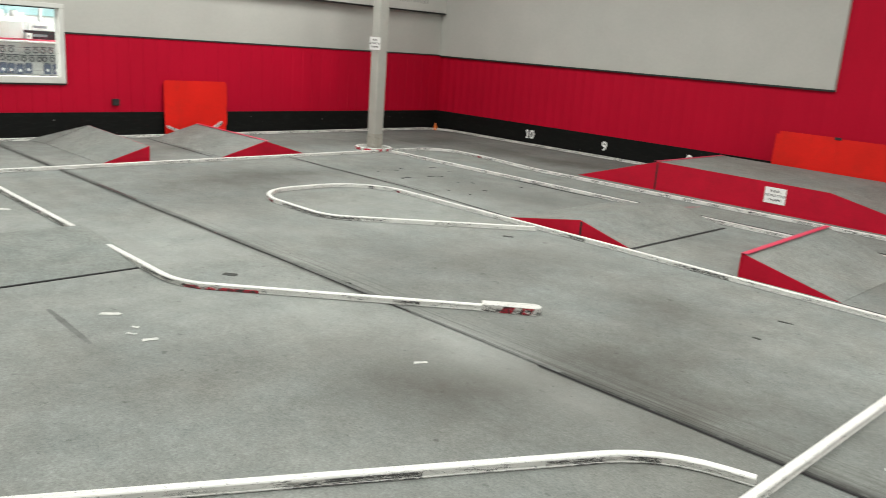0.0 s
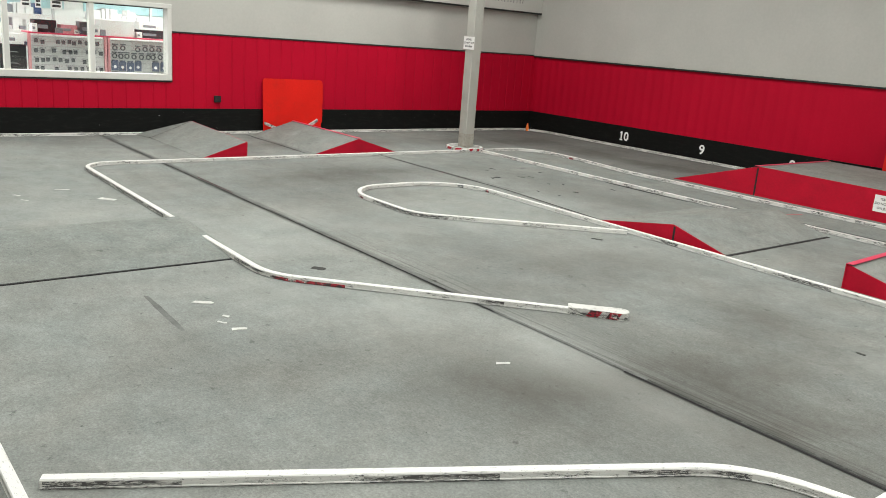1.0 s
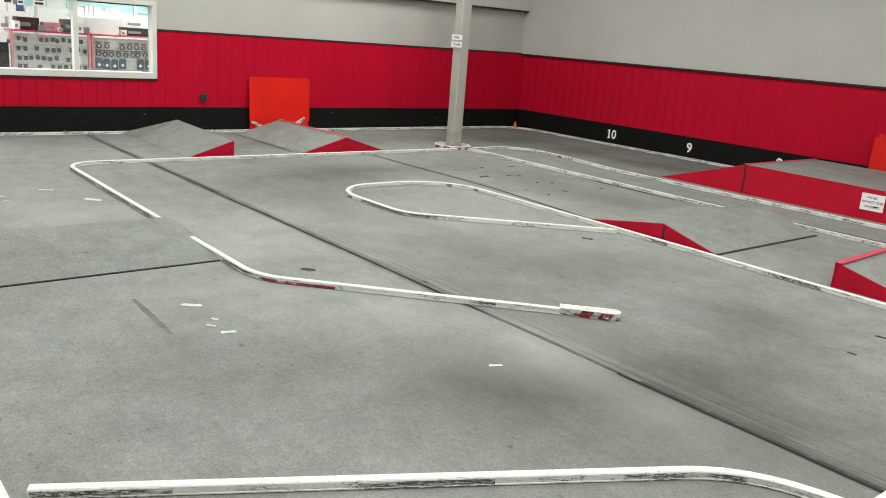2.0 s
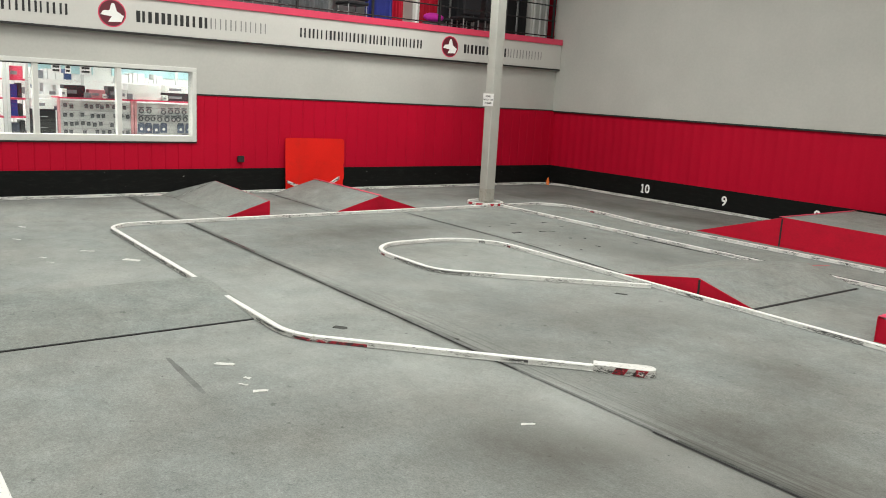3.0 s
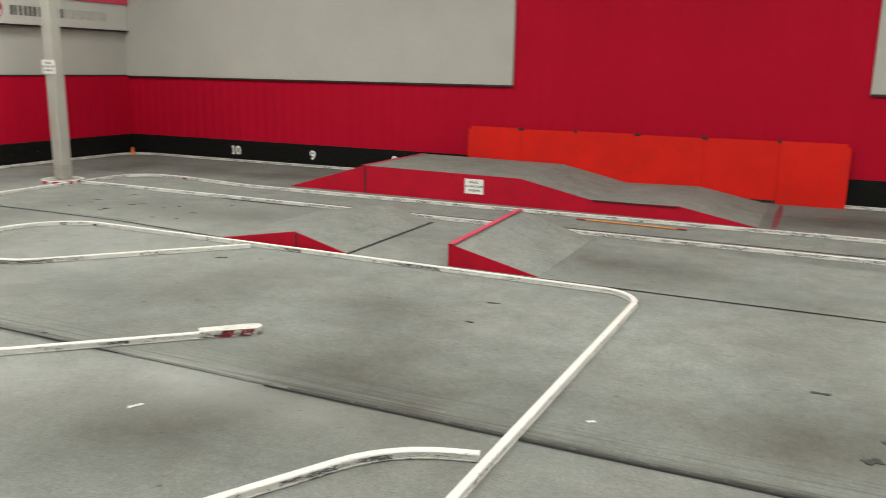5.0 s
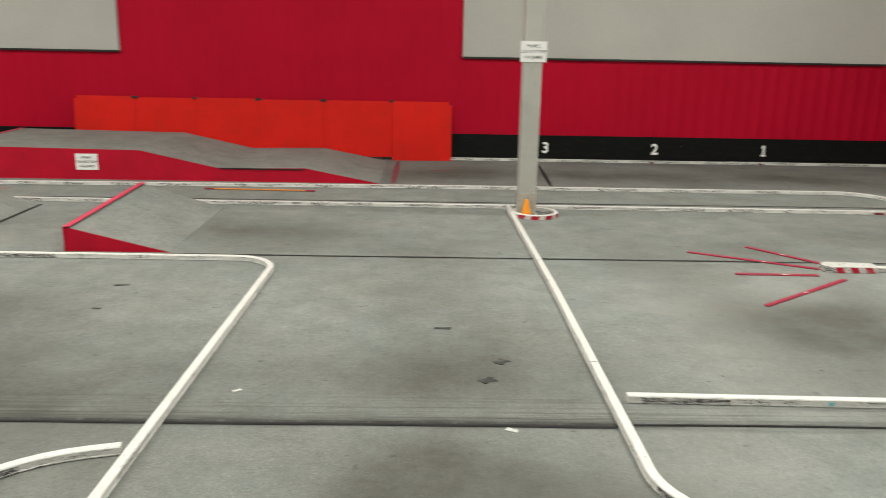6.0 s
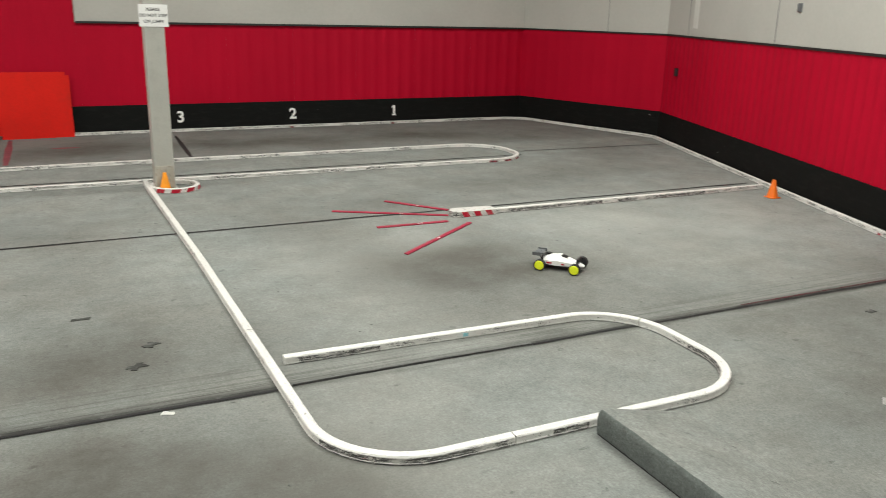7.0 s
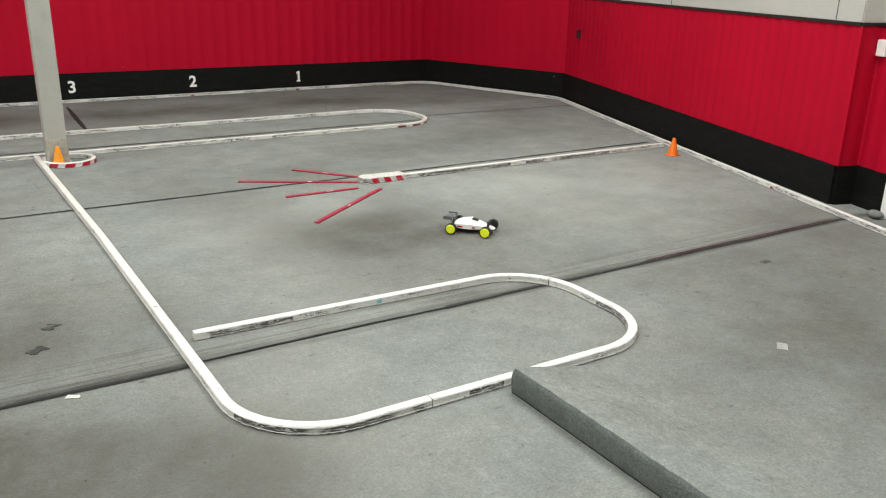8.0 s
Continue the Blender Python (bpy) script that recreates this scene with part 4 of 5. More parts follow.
part("end_panel", bm, CARPET_PILE, wedge)
# contact shadow at the wedge foot, painted as a thin black strip
bm = bmesh.new()
box(bm, -0.002, 0.03, -3.1, -0.002, 0.0005, 0.002)
part("foot_strip", bm, SEAM_BLACK, wedge, "black strip for the soft shadow under the carpet edge")
hump = thing("jump_ramp", (-6.10, 2.72, 0), "very low carpeted hump across the lane", "ramp", "track jumps")
bm = bmesh.new()
hx = [0.0, -0.2, -0.4, -0.6, -0.75, -0.9, -1.05, -1.2, -1.32, -1.38, -1.42, -1.45]
hz = [0.004, 0.016, 0.028, 0.039, 0.048, 0.056, 0.063, 0.067, 0.066, 0.052, 0.026, 0.002]
hy = [(-3.7, 1.0), (-2.6, 1.0), (-1.4, 1.0), (-0.4, 1.0), (0.0, 1.0), (0.07, 1.0), (0.092, 0.9), (0.10, 0.0)]
grid = [[bm.verts.new((x, y, 0.002 + z * k)) for x, z in zip(hx, hz)] for y, k in hy]
for a, b in zip(grid, grid[1:]):
    for i in range(len(hx) - 1):
        bm.faces.new((a[i], a[i + 1], b[i + 1], b[i]))
# darker than the other decks: the hump's shading is put into its tone
part("deck", bm, carpet("hump_carpet", (0.198, 0.216, 0.203)), hump, "grey carpet laid over the hump", smooth=True)
bm = bmesh.new()
box(bm, -0.004, 0.022, -3.7, 0.0, 0.001, 0.007)
part("foot_strip", bm, SEAM_BLACK, hump, "dark gap at the foot of the hump")
for x0, x1, y0, y1 in ((-4.36, -4.31, 7.12, 9.15),):
    bm = bmesh.new()
    box(bm, 0, x1 - x0, 0, y1 - y0, 0.001, 0.006)
    tagged(part("seam_strip", bm, SEAM_BLACK, at=Matrix.Translation((x0, y0, 0))), "dark seam strip at the ramp foot", "seam", kind="structure")

# ---------- orange sheets ----------
xs = (-5.54, -4.58, -3.62, -2.64, -1.62, -0.52, 0.42)
for k, (a, b) in enumerate(zip(xs, xs[1:])):
    ob = thing("barrier_sheet", pose((a + b) / 2, 13.04, 0.0, -3, 0, (-1, 1, 0, -1, 1, 2)[k]), "upright orange plastic barrier sheet at the wall", "barrier", "orange barrier sheets")
    w = b - a
    bm = bmesh.new()
    bow = [(-w / 2 + w * i / 8, 0.010 * math.sin(i * 0.8 + k * 1.7)) for i in range(9)]
    z0 = 0.0 if k == 5 else 0.05
    prism(bm, [(x, y - 0.003, z0) for x, y in bow] + [(x, y + 0.003, z0) for x, y in bow[::-1]], (0, 0, 0.93 + (0.01, -0.004, 0.006, -0.006, 0.0, 0.004)[k] - z0))
    if k in (0, 5):
        ends = [e for e in bm.edges if abs(e.verts[0].co.x - e.verts[1].co.x) < 1e-5 and min(v.co.z for v in e.verts) > 0.8 and (e.verts[0].co.x < -w / 2 + 0.01 if k == 0 else e.verts[0].co.x > w / 2 - 0.01)]
        bmesh.ops.bevel(bm, geom=ends, offset=0.05, segments=4, affect="EDGES")
    part("sheet", bm, ORANGE, ob)
    if k < 5:
        bm = bmesh.new()
        box(bm, w / 2 - 0.05, w / 2 + 0.05, -0.014, 0.014, 0.905, 0.945, 0.004)
        part("clip", bm, TRIM_BLACK, ob, "black plastic clip")
ob = thing("barrier_sheet", pose(XW + 0.12, 7.18, 0.0, 0, -4, 0), "orange plastic sheet leaning on the window wall", "barrier", "orange barrier sheets")
bm = bmesh.new()
rim = [(-0.60, 0.0), (0.575, 0.0), (0.565, 0.16), (0.59, 0.22), (0.595, 0.40), (0.58, 0.47), (0.60, 0.54), (0.602, 0.88)]
rim += [(0.542 + 0.06 * math.cos(a), 0.895 + 0.06 * math.sin(a)) for a in (0.4, 0.8, 1.2, 1.5)] + [(-0.54 + 0.06 * math.cos(a), 0.90 + 0.06 * math.sin(a)) for a in (1.6, 2.0, 2.4, 2.8)]
prism(bm, [(-0.005, a, c) for a, c in rim], (0.010, 0, 0))
part("sheet", bm, ORANGE, ob)
for y0, y1, top in ((7.22, 7.60, 0.27), (6.98, 6.56, 0.22)):
    ob = thing("pipe_offcut", (XW + 0.22, y0, 0.0), "white pipe offcut propped against the orange sheet", "pipe offcut", "pipe offcuts")
    bm = bmesh.new()
    prism(bm, [(-0.025, 0, 0.0), (-0.025, y1 - y0, top - 0.05), (-0.025, y1 - y0, top), (-0.025, 0, 0.05)], (0.05, 0, 0))
    part("stub", bm, BLOCK, ob)

# ---------- numbers on the wall base ----------
NUMBER_PAINT = surface("number_paint", (0.88, 0.88, 0.85), 0.5, 0.04, 9, 60, relief=0.03)
for txt, x in (("1", 5.52), ("2", 3.73), ("3", 1.95), ("8", -7.05), ("9", -8.83), ("10", -10.67)):
    me = lettering(txt, 0.24, 0.006)
    if txt[0] == "1":
        xs_, ys_, zs_ = ([v.co[i] for v in me.vertices] for i in range(3))
        bm = bmesh.new()
        bm.from_mesh(me)
        xa, ya, yb = min(xs_), min(ys_), max(ys_)
        box(bm, xa - 0.022, xa + 0.052, ya, ya + 0.024, min(zs_), max(zs_) + 0.001)
        prism(bm, [(xa + 0.004, yb, min(zs_)), (xa - 0.026, yb - 0.030, min(zs_)), (xa - 0.026, yb - 0.052, min(zs_)), (xa + 0.004, yb - 0.026, min(zs_))], (0, 0, max(zs_) - min(zs_) + 0.001))
        bm.to_mesh(me)
        bm.free()
    me.materials.append(NUMBER_PAINT)
    ob = new("wall_number", me)
    ob.matrix_basis = pose(x, YN - 0.038, 0.215, 90, 0, 0)
    tagged(ob, "white painted number on the black wall base", "number", "wall numbers")

# ---------- cones ----------
def cone(x, y, h=0.18, mat=None):
    mat = mat or CONE
    ob = thing("traffic_cone", (x, y, 0), "small orange plastic training cone on carpet", "cone", "orange cones")
    bm = bmesh.new()
    box(bm, -h * 0.32, h * 0.32, -h * 0.32, h * 0.32, 0.0, h * 0.06, 0.004)
    part("foot", bm, mat, ob)
    bm = bmesh.new()
    rod(bm, (0, 0, h * 0.06), (0, 0, h), h * 0.30, h * 0.09, 24)
    part("body", bm, mat, ob)


cone(7.27, 6.38, 0.2)
cone(1.15, 8.86, 0.2, surface("amber_cone_plastic", (0.85, 0.30, 0.015), 0.4, 0.08, 12, 80, relief=0.04))
cone(-13.22, 12.98, 0.16)

# ---------- marks lying on the carpet ----------
def scrap(name, x, y, ang, w, h, mat, label, cat, group):
    bm = bmesh.new()
    pts = [(w / 2 * a * random.uniform(0.75, 1.1), h / 2 * b * random.uniform(0.7, 1.15), 0.0) for a, b in ((-1, -0.9), (-0.1, -0.7), (0.9, -1), (1.05, 0.1), (0.85, 0.9), (0.1, 0.75), (-0.95, 1))]
    prism(bm, pts, (0, 0, 0.003))
    return tagged(part(name, bm, mat, at=pose(x, y, 0.001, 0, 0, ang)), label, cat, group)


for x, y, a, w, h in ((-5.17, 2.10, 20, 0.2, 0.09), (-4.60, 2.10, 40, 0.16, 0.07), (-3.36, 3.23, 30, 0.13, 0.05), (-8.66, 2.52, 10, 0.3, 0.13), (-9.28, 2.23, 30, 0.2, 0.06), (-8.84, 1.77, 10, 0.12, 0.05),
                      (-9.1, 1.75, 0, 0.12, 0.05), (-4.85, 2.12, 0, 0.08, 0.05), (-4.75, 2.05, 0, 0.1, 0.05), (0.50, 3.76, -60, 0.11, 0.06), (-0.98, 4.2, 0, 0.08, 0.04), (-11.0, 1.9, 0, 0.15, 0.06), (-10.2, 1.7, 0, 0.15, 0.05)):
    scrap("tape_scrap", x, y, a + 35, w * 0.7, h * 0.7, SCRAP, "torn white tape scrap stuck to carpet", "tape", "tape scraps")
bm = bmesh.new()
box(bm, -0.028, 0.028, -0.045, 0.045, 0, 0.003)
tagged(part("tape_scrap", bm, surface("grey_tape", (0.29, 0.29, 0.275), 0.7, 0.2, 8, 80, relief=0.05), at=pose(3.93, 2.45, 0.001, 0, 0, -52)), "square grey tape patch on carpet", "tape", "tape scraps")
for x, y, turn in ((0.52, 4.66, 8), (0.42, 4.38, -12)):
    bm = bmesh.new()
    for k, ang in enumerate((12, 74)):
        L, w = 0.052 - 0.006 * k, 0.018
        c, d = Vector((math.cos(math.radians(ang)), math.sin(math.radians(ang)), 0)), Vector((-math.sin(math.radians(ang)), math.cos(math.radians(ang)), 0))
        pts = [c * (L * random.uniform(0.85, 1.15) * i) + d * (w * j) for i, j in ((-1, -1), (1, -0.8), (0.9, 1), (-1.05, 0.8))]
        prism(bm, [tuple(p) for p in pts], (0, 0, 0.003 + 0.0006 * k))
    tagged(part("tape_cross", bm, DARK_SEAM, at=pose(x, y, 0.001, 0, 0, turn)), "frayed dark tape cross stuck to carpet", "tape", "tape marks")
for x, y, a, w, h in ((0.17, 5.24, 0, 0.19, 0.06), (-2.31, 6.13, 10, 0.17, 0.05), (-2.29, 5.56, 0, 0.1, 0.04), (5.06, 3.43, 10, 0.12, 0.07), (-5.58, 3.23, 40, 0.18, 0.12), (-5.35, 6.35, 30, 0.17, 0.08), (-4.9, 3.9, 0, 0.06, 0.04)):
    scrap("dark_mark", x, y, a, w * 0.7, h * 0.7, DARK_SEAM, "small dark tape mark on carpet", "tape", "tape marks")


bm = bmesh.new()
box(bm, -0.016, 0.016, -0.0015, 0.0015, -0.010, 0.010)
tagged(part("tape_scrap", bm, TEAL, at=pose(2.262, 4.0455, 0.030, 0, 0, -2)), "tiny teal tape scrap stuck on a border pipe", "tape", "tape scraps")


def scuff_line(x, y, ang, L, w, mat, label, lift=0.0012):
    bm = bmesh.new()
    prev = None
    for k in range(13):
        u = k / 12
        ww = w * (0.35 + 0.65 * math.sin(math.pi * min(1.0, 0.12 + u * 0.8))) * (1 + 0.3 * noise.noise(Vector((u * 7, L, w))))
        row = (bm.verts.new((L * u, -ww, 0.0)), bm.verts.new((L * u, ww, 0.0)))
        if prev:
            bm.faces.new((prev[0], row[0], row[1], prev[1]))
        prev = row
    tagged(part("scuff_line", bm, mat, at=pose(x, y, lift, 0, 0, ang)), label, "mark", kind="structure")


scuff_line(-5.3, 9.95, 70, 0.28, 0.016, RED_TAPE, "short worn red tape mark on carpet")
scuff_line(-5.47, 1.81, -2, 0.75, 0.022, FAINT_SCUFF, "faint dark scuff line on carpet")
scuff_line(1.72, 10.75, 88, 2.0, 0.032, SEAM_BLACK, "dark carpet seam line in the outer lane")
scuff_line(-9.4, 7.35, 2, 1.9, 0.012, TYRE_MARK, "thin dark scuff line on carpet")
scuff_line(5.0, 10.9, 70, 0.8, 0.012, TYRE_MARK, "thin dark scuff line on carpet")
scuff_line(6.4, 11.3, 40, 0.9, 0.012, TYRE_MARK, "thin dark scuff line on carpet")
DARK_RED = surface("rubbed_dark_red_mark", (0.075, 0.022, 0.026), 0.9, 0.3, 8, 60, spec=0.1, relief=0.1, dirt=(0.03, 0.028, 0.028), dirt_amount=0.8)
WORN_RED = surface("worn_red_mark", (0.17, 0.035, 0.045), 0.9, 0.3, 8, 60, relief=0.1)
scuff_line(-0.42, 10.92, 90, 2.0, 0.045, WORN_RED, "worn red tape line across the lane")
scuff_line(0.09, 12.05, 0, 0.35, 0.05, WORN_RED, "worn red smear on carpet")
scuff_line(-7.77, 9.315, -1, 1.45, 0.028, SEAM_BLACK, "black line beside the border pipe")
scuff_line(-4.80, 9.50, -4, 1.2, 0.022, SEAM_BLACK, "black line beside the border pipe")
# shade in the gap behind the straight pipe, painted as a black line
scuff_line(5.4, 6.865, -0.3, 1.9, 0.020, SEAM_BLACK, "black line beside the border pipe")
for x0, x1 in ((-9.6, -8.6), (4.3, 5.3), (5.2, 6.5)):
    scuff_line(x0, 3.858, 0, x1 - x0, 0.009, DARK_RED, "worn dark red line along the carpet seam", 0.007)
for k in range(16):
    scrap("rubber_crumb", random.uniform(-9.2, -7.2), random.uniform(7.6, 9.0), random.uniform(0, 180), random.uniform(0.05, 0.11), random.uniform(0.02, 0.04), RUBBER, "small dark rubber scrap on carpet", "debris", "rubber scraps")
# ---------- wall fittings ----------
ob = thing("wall_outlet", (XW + 0.026, 5.76, 0.53), "black wall outlet box on red wall", "outlet")
bm = bmesh.new()
box(bm, 0, 0.03, -0.06, 0.06, 0, 0.11, 0.005)
part("cover", bm, TRIM_BLACK, ob)
ang_e = math.degrees(math.atan2(eu.y, eu.x))


def on_east(x, y, z, depth=0.03):
    return pose(x + en.x * -depth, y + en.y * -depth, z, 0, 0, ang_e)


ob = thing("wall_switch", on_east(8.88, 9.94, 1.02), "small black switch box on red wall", "switch")
bm = bmesh.new()
box(bm, -0.04, 0.04, -0.02, 0.02, 0, 0.12, 0.004)
part("cover", bm, TRIM_BLACK, ob)
ob = thing("label_strip", on_east(8.74, 9.48, 1.74, 0.02), "narrow white plastic label strip on grey wall", "strip")
bm = bmesh.new()
box(bm, -0.08, 0.08, -0.008, 0.008, 0, 0.42, 0.003)
part("plate", bm, FRAME, ob)
for k in range(5):
    bm = bmesh.new()
    box(bm, -0.06, 0.055, 0.0082, 0.0095, 0.05 + 0.07 * k, 0.085 + 0.07 * k)
    part("printed_bar", bm, FAINT_INK, ob)
ob = thing("wall_hook", on_east(7.9, 6.85, 1.98, 0.03), "small dark grey fitting on grey wall", "fitting")
bm = bmesh.new()
box(bm, -0.04, 0.04, -0.05, 0.02, 0, 0.10, 0.012)
part("body", bm, MID_GREY, ob)
ob = thing("wall_box", on_east(C5[0] + eu.x * 0.06, C5[1] + eu.y * 0.06, 1.32, 0.03), "small white box on red wall", "box")
bm = bmesh.new()
box(bm, -0.05, 0.05, -0.02, 0.03, 0, 0.14, 0.006)
part("cover", bm, WHITE, ob)
ob = thing("low_board", pose(C5[0] + eu.x * 0.50 - en.x * 0.06, C5[1] + eu.y * 0.50 - en.y * 0.06, 0, 0, 0, ang_e), "low white painted board standing at the wall", "board")
bm = bmesh.new()
box(bm, -0.06, 0.20, -0.02, 0.02, 0, 0.43, 0.005)
part("panel", bm, WHITE, ob)
ob = thing("sandbag", pose(C5[0] + eu.x * 0.47 - en.x * 0.15, C5[1] + eu.y * 0.47 - en.y * 0.15, 0, 0, 0, ang_e), "small grey sandbag lying behind the pipe", "sandbag")
bm = bmesh.new()
bmesh.ops.create_uvsphere(bm, u_segments=20, v_segments=12, radius=0.5, matrix=Matrix.Translation((0, 0, 0.035)) @ Matrix.Diagonal((0.16, 0.11, 0.07, 1)))
for v in bm.verts:
    v.co.z = max(0.0, v.co.z + 0.006 * noise.noise(v.co * 30))
part("bag", bm, FAINT_SCUFF, ob, smooth=True)

# ---------- toy buggy ----------
def buggy(x, y, ang):
    ob = thing("toy_buggy", pose(x, y, 0, 0, 0, ang), "white radio control buggy with yellow wheels on carpet", "toy car")
    bm = bmesh.new()
    box(bm, -0.17, 0.17, -0.055, 0.055, 0.028, 0.040, 0.004)
    part("chassis", bm, TRIM_BLACK, ob)
    bm = bmesh.new()
    stations = [(-0.15, 0.045, 0.075), (-0.09, 0.075, 0.10), (-0.01, 0.08, 0.112), (0.05, 0.06, 0.096), (0.12, 0.035, 0.075), (0.18, 0.018, 0.055)]
    rings = []
    for s, w, top in stations:
        rings.append([bm.verts.new((s, a * w, z)) for a, z in ((-1, 0.042), (-1.0, 0.042 + (top - 0.042) * 0.55), (-0.55, top), (0.55, top), (1.0, 0.042 + (top - 0.042) * 0.55), (1, 0.042))])
    for a, b in zip(rings, rings[1:]):
        for k in range(5):
            bm.faces.new((a[k], a[k + 1], b[k + 1], b[k]))
    bm.faces.new(rings[0]), bm.faces.new(rings[-1])
    shell = part("body_shell", bm, WHITE, ob, "white painted shell")
    for s in (-1, 1):
        bm = bmesh.new()
        prism(bm, [(-0.10, s * 0.077, 0.052), (0.04, s * 0.066, 0.050), (0.04, s * 0.067, 0.060), (-0.10, s * 0.078, 0.064)], (0, s * 0.003, 0))
        part("flash", bm, RED_TAPE, shell)
    bm = bmesh.new()
    prism(bm, [(0.0, -0.03, 0.1115), (0.048, -0.028, 0.0985), (0.048, 0.028, 0.0985), (0.0, 0.03, 0.1115)], (0, 0, 0.002))
    part("windscreen", bm, TRIM_BLACK, shell)
    bm = bmesh.new()
    box(bm, -0.215, -0.150, -0.07, 0.07, 0.112, 0.116, 0.002)
    for s in (-1, 1):
        box(bm, -0.218, -0.145, s * 0.072 - 0.002, s * 0.072 + 0.002, 0.10, 0.126)
    part("rear_wing", bm, MID_GREY, ob)
    bm = bmesh.new()
    for s in (-0.03, 0.03):
        rod(bm, (-0.14, s, 0.04), (-0.18, s, 0.118), 0.004)
    part("wing_stay", bm, TRIM_BLACK, ob)
    for sx in (-0.14, 0.135):
        bm = bmesh.new()
        rod(bm, (sx, -0.11, 0.045), (sx, 0.11, 0.045), 0.006)
        box(bm, sx - 0.006, sx + 0.006, -0.05, 0.05, 0.04, 0.105)
        part("axle", bm, TRIM_BLACK, ob)
        for sy in (-1, 1):
            bm = bmesh.new()
            rod(bm, (sx, sy * 0.095, 0.043), (sx, sy * 0.132, 0.043), 0.043, n=20)
            wheel = part("wheel", bm, RUBBER, ob, "black rubber tyre")
            bm = bmesh.new()
            rod(bm, (sx, sy * 0.1322, 0.043), (sx, sy * 0.136, 0.043), 0.037, 0.030, n=20)
            part("rim", bm, YELLOW, wheel, "yellow dish rim")


buggy(3.60, 5.03, -50)

# ---------- shop behind the window ----------
SX = -19.5
shop = thing("shop_room", (0, 0, 0), "bright white shop room behind the window", "room", kind="structure")
for name, dims, mat in (("shop_floor", (SX, XW - 0.2, -2.5, 10.5, -0.02, 0.0), SHOP_FLOOR), ("shop_back_wall", (SX - 0.15, SX, -2.5, 10.5, 0, 2.95), WHITE),
                        ("shop_side_wall", (SX, XW - 0.2, -2.65, -2.5, 0, 2.95), WHITE), ("shop_side_wall", (SX, XW - 0.2, 10.5, 10.65, 0, 2.95), WHITE)):
    bm = bmesh.new()
    box(bm, *dims)
    part(name, bm, mat, shop)
for y0, y1 in ((1.0, 2.6), (3.6, 4.9), (5.3, 7.6), (7.9, 9.5)):
    bm = bmesh.new()
    box(bm, SX + 0.002, SX + 0.05, y0, y1, 1.86, 2.16, 0.004)
    part("teal_sign_panel", bm, PALE_TEAL, shop, "pale teal panel high on the shop wall")
for x, y in ((-15.0, 2.0), (-15.0, 6.0), (-17.4, 2.0), (-17.4, 6.5)):
    strip_light(x, y, 2.70, 1.8, 85 if (x, y) == (-15.0, 2.0) else 125, "shop strip lights", hang=0.25)

PACK = []
for col, rough in (((0.75, 0.75, 0.73), 0.3), ((0.05, 0.06, 0.09), 0.35), ((0.03, 0.07, 0.2), 0.3), ((0.22, 0.23, 0.25), 0.4), ((0.6, 0.61, 0.62), 0.3), ((0.02, 0.02, 0.022), 0.4)):
    PACK.append(surface("packet_%d" % len(PACK), col, rough, 0.15, 20, 90, relief=0.0))
CARD = surface("clear_packet_card", (0.46, 0.46, 0.46), 0.35, 0.12, 20, 90, relief=0.0)
HOOK = surface("black_hook_tag", (0.03, 0.03, 0.035), 0.5, 0.1, 20, 90, relief=0.0)
BAG = surface("printed_bag", (0.10, 0.12, 0.18), 0.35, 0.2, 20, 90, relief=0.0)
PART_GREY = surface("dull_metal_part", (0.13, 0.13, 0.14), 0.45, 0.2, 25, 90, relief=0.0)
SLAT_GROOVE = surface("slatwall_groove", (0.40, 0.40, 0.39), 0.7, 0.1, 5, 60, relief=0.0)
rnd = random.Random(5)


def stock_mesh(kind):
    """Goods on a hook: the tag strip above, and a card with a part, a hoop, or a large printed bag below it."""
    bm = bmesh.new()
    box(bm, 0.0, 0.03, -0.046, 0.046, -0.010, 0.010, 0.002)
    n0 = len(bm.faces)
    mats = [HOOK]
    if kind == "card":
        box(bm, 0.004, 0.010, -0.026, 0.030, -0.075, -0.012)
        n1 = len(bm.faces)
        rod(bm, (0.011, 0.004, -0.050), (0.026, 0.004, -0.050), 0.026, n=10)
        box(bm, 0.011, 0.020, -0.034, -0.006, -0.036, -0.018, 0.004)
        mats += [CARD, PART_GREY]
    elif kind == "hoop":
        for k in range(12):
            a, b = 2 * math.pi * k / 12, 2 * math.pi * (k + 1) / 12
            prism(bm, [(0.006, r * math.cos(c), r * math.sin(c) - 0.062) for r, c in ((0.026, a), (0.046, a), (0.046, b), (0.026, b))], (0.012, 0, 0))
        n1 = len(bm.faces)
        mats += [PART_GREY]
    else:
        box(bm, 0.004, 0.018, -0.062, 0.062, -0.17, -0.012, 0.004)
        n1 = len(bm.faces)
        rod(bm, (0.018, 0.0, -0.105), (0.021, 0.0, -0.105), 0.026, n=14)
        mats += [BAG, PAPER]
    bm.faces.ensure_lookup_table()
    for k, f in enumerate(bm.faces):
        f.material_index = 0 if k < n0 else 1 if k < n1 else 2
    me = finish(bm, "hung_goods")
    for m in mats:
        me.materials.append(m)
    return me


STOCK = {k: stock_mesh(k) for k in ("card", "hoop", "bag")}


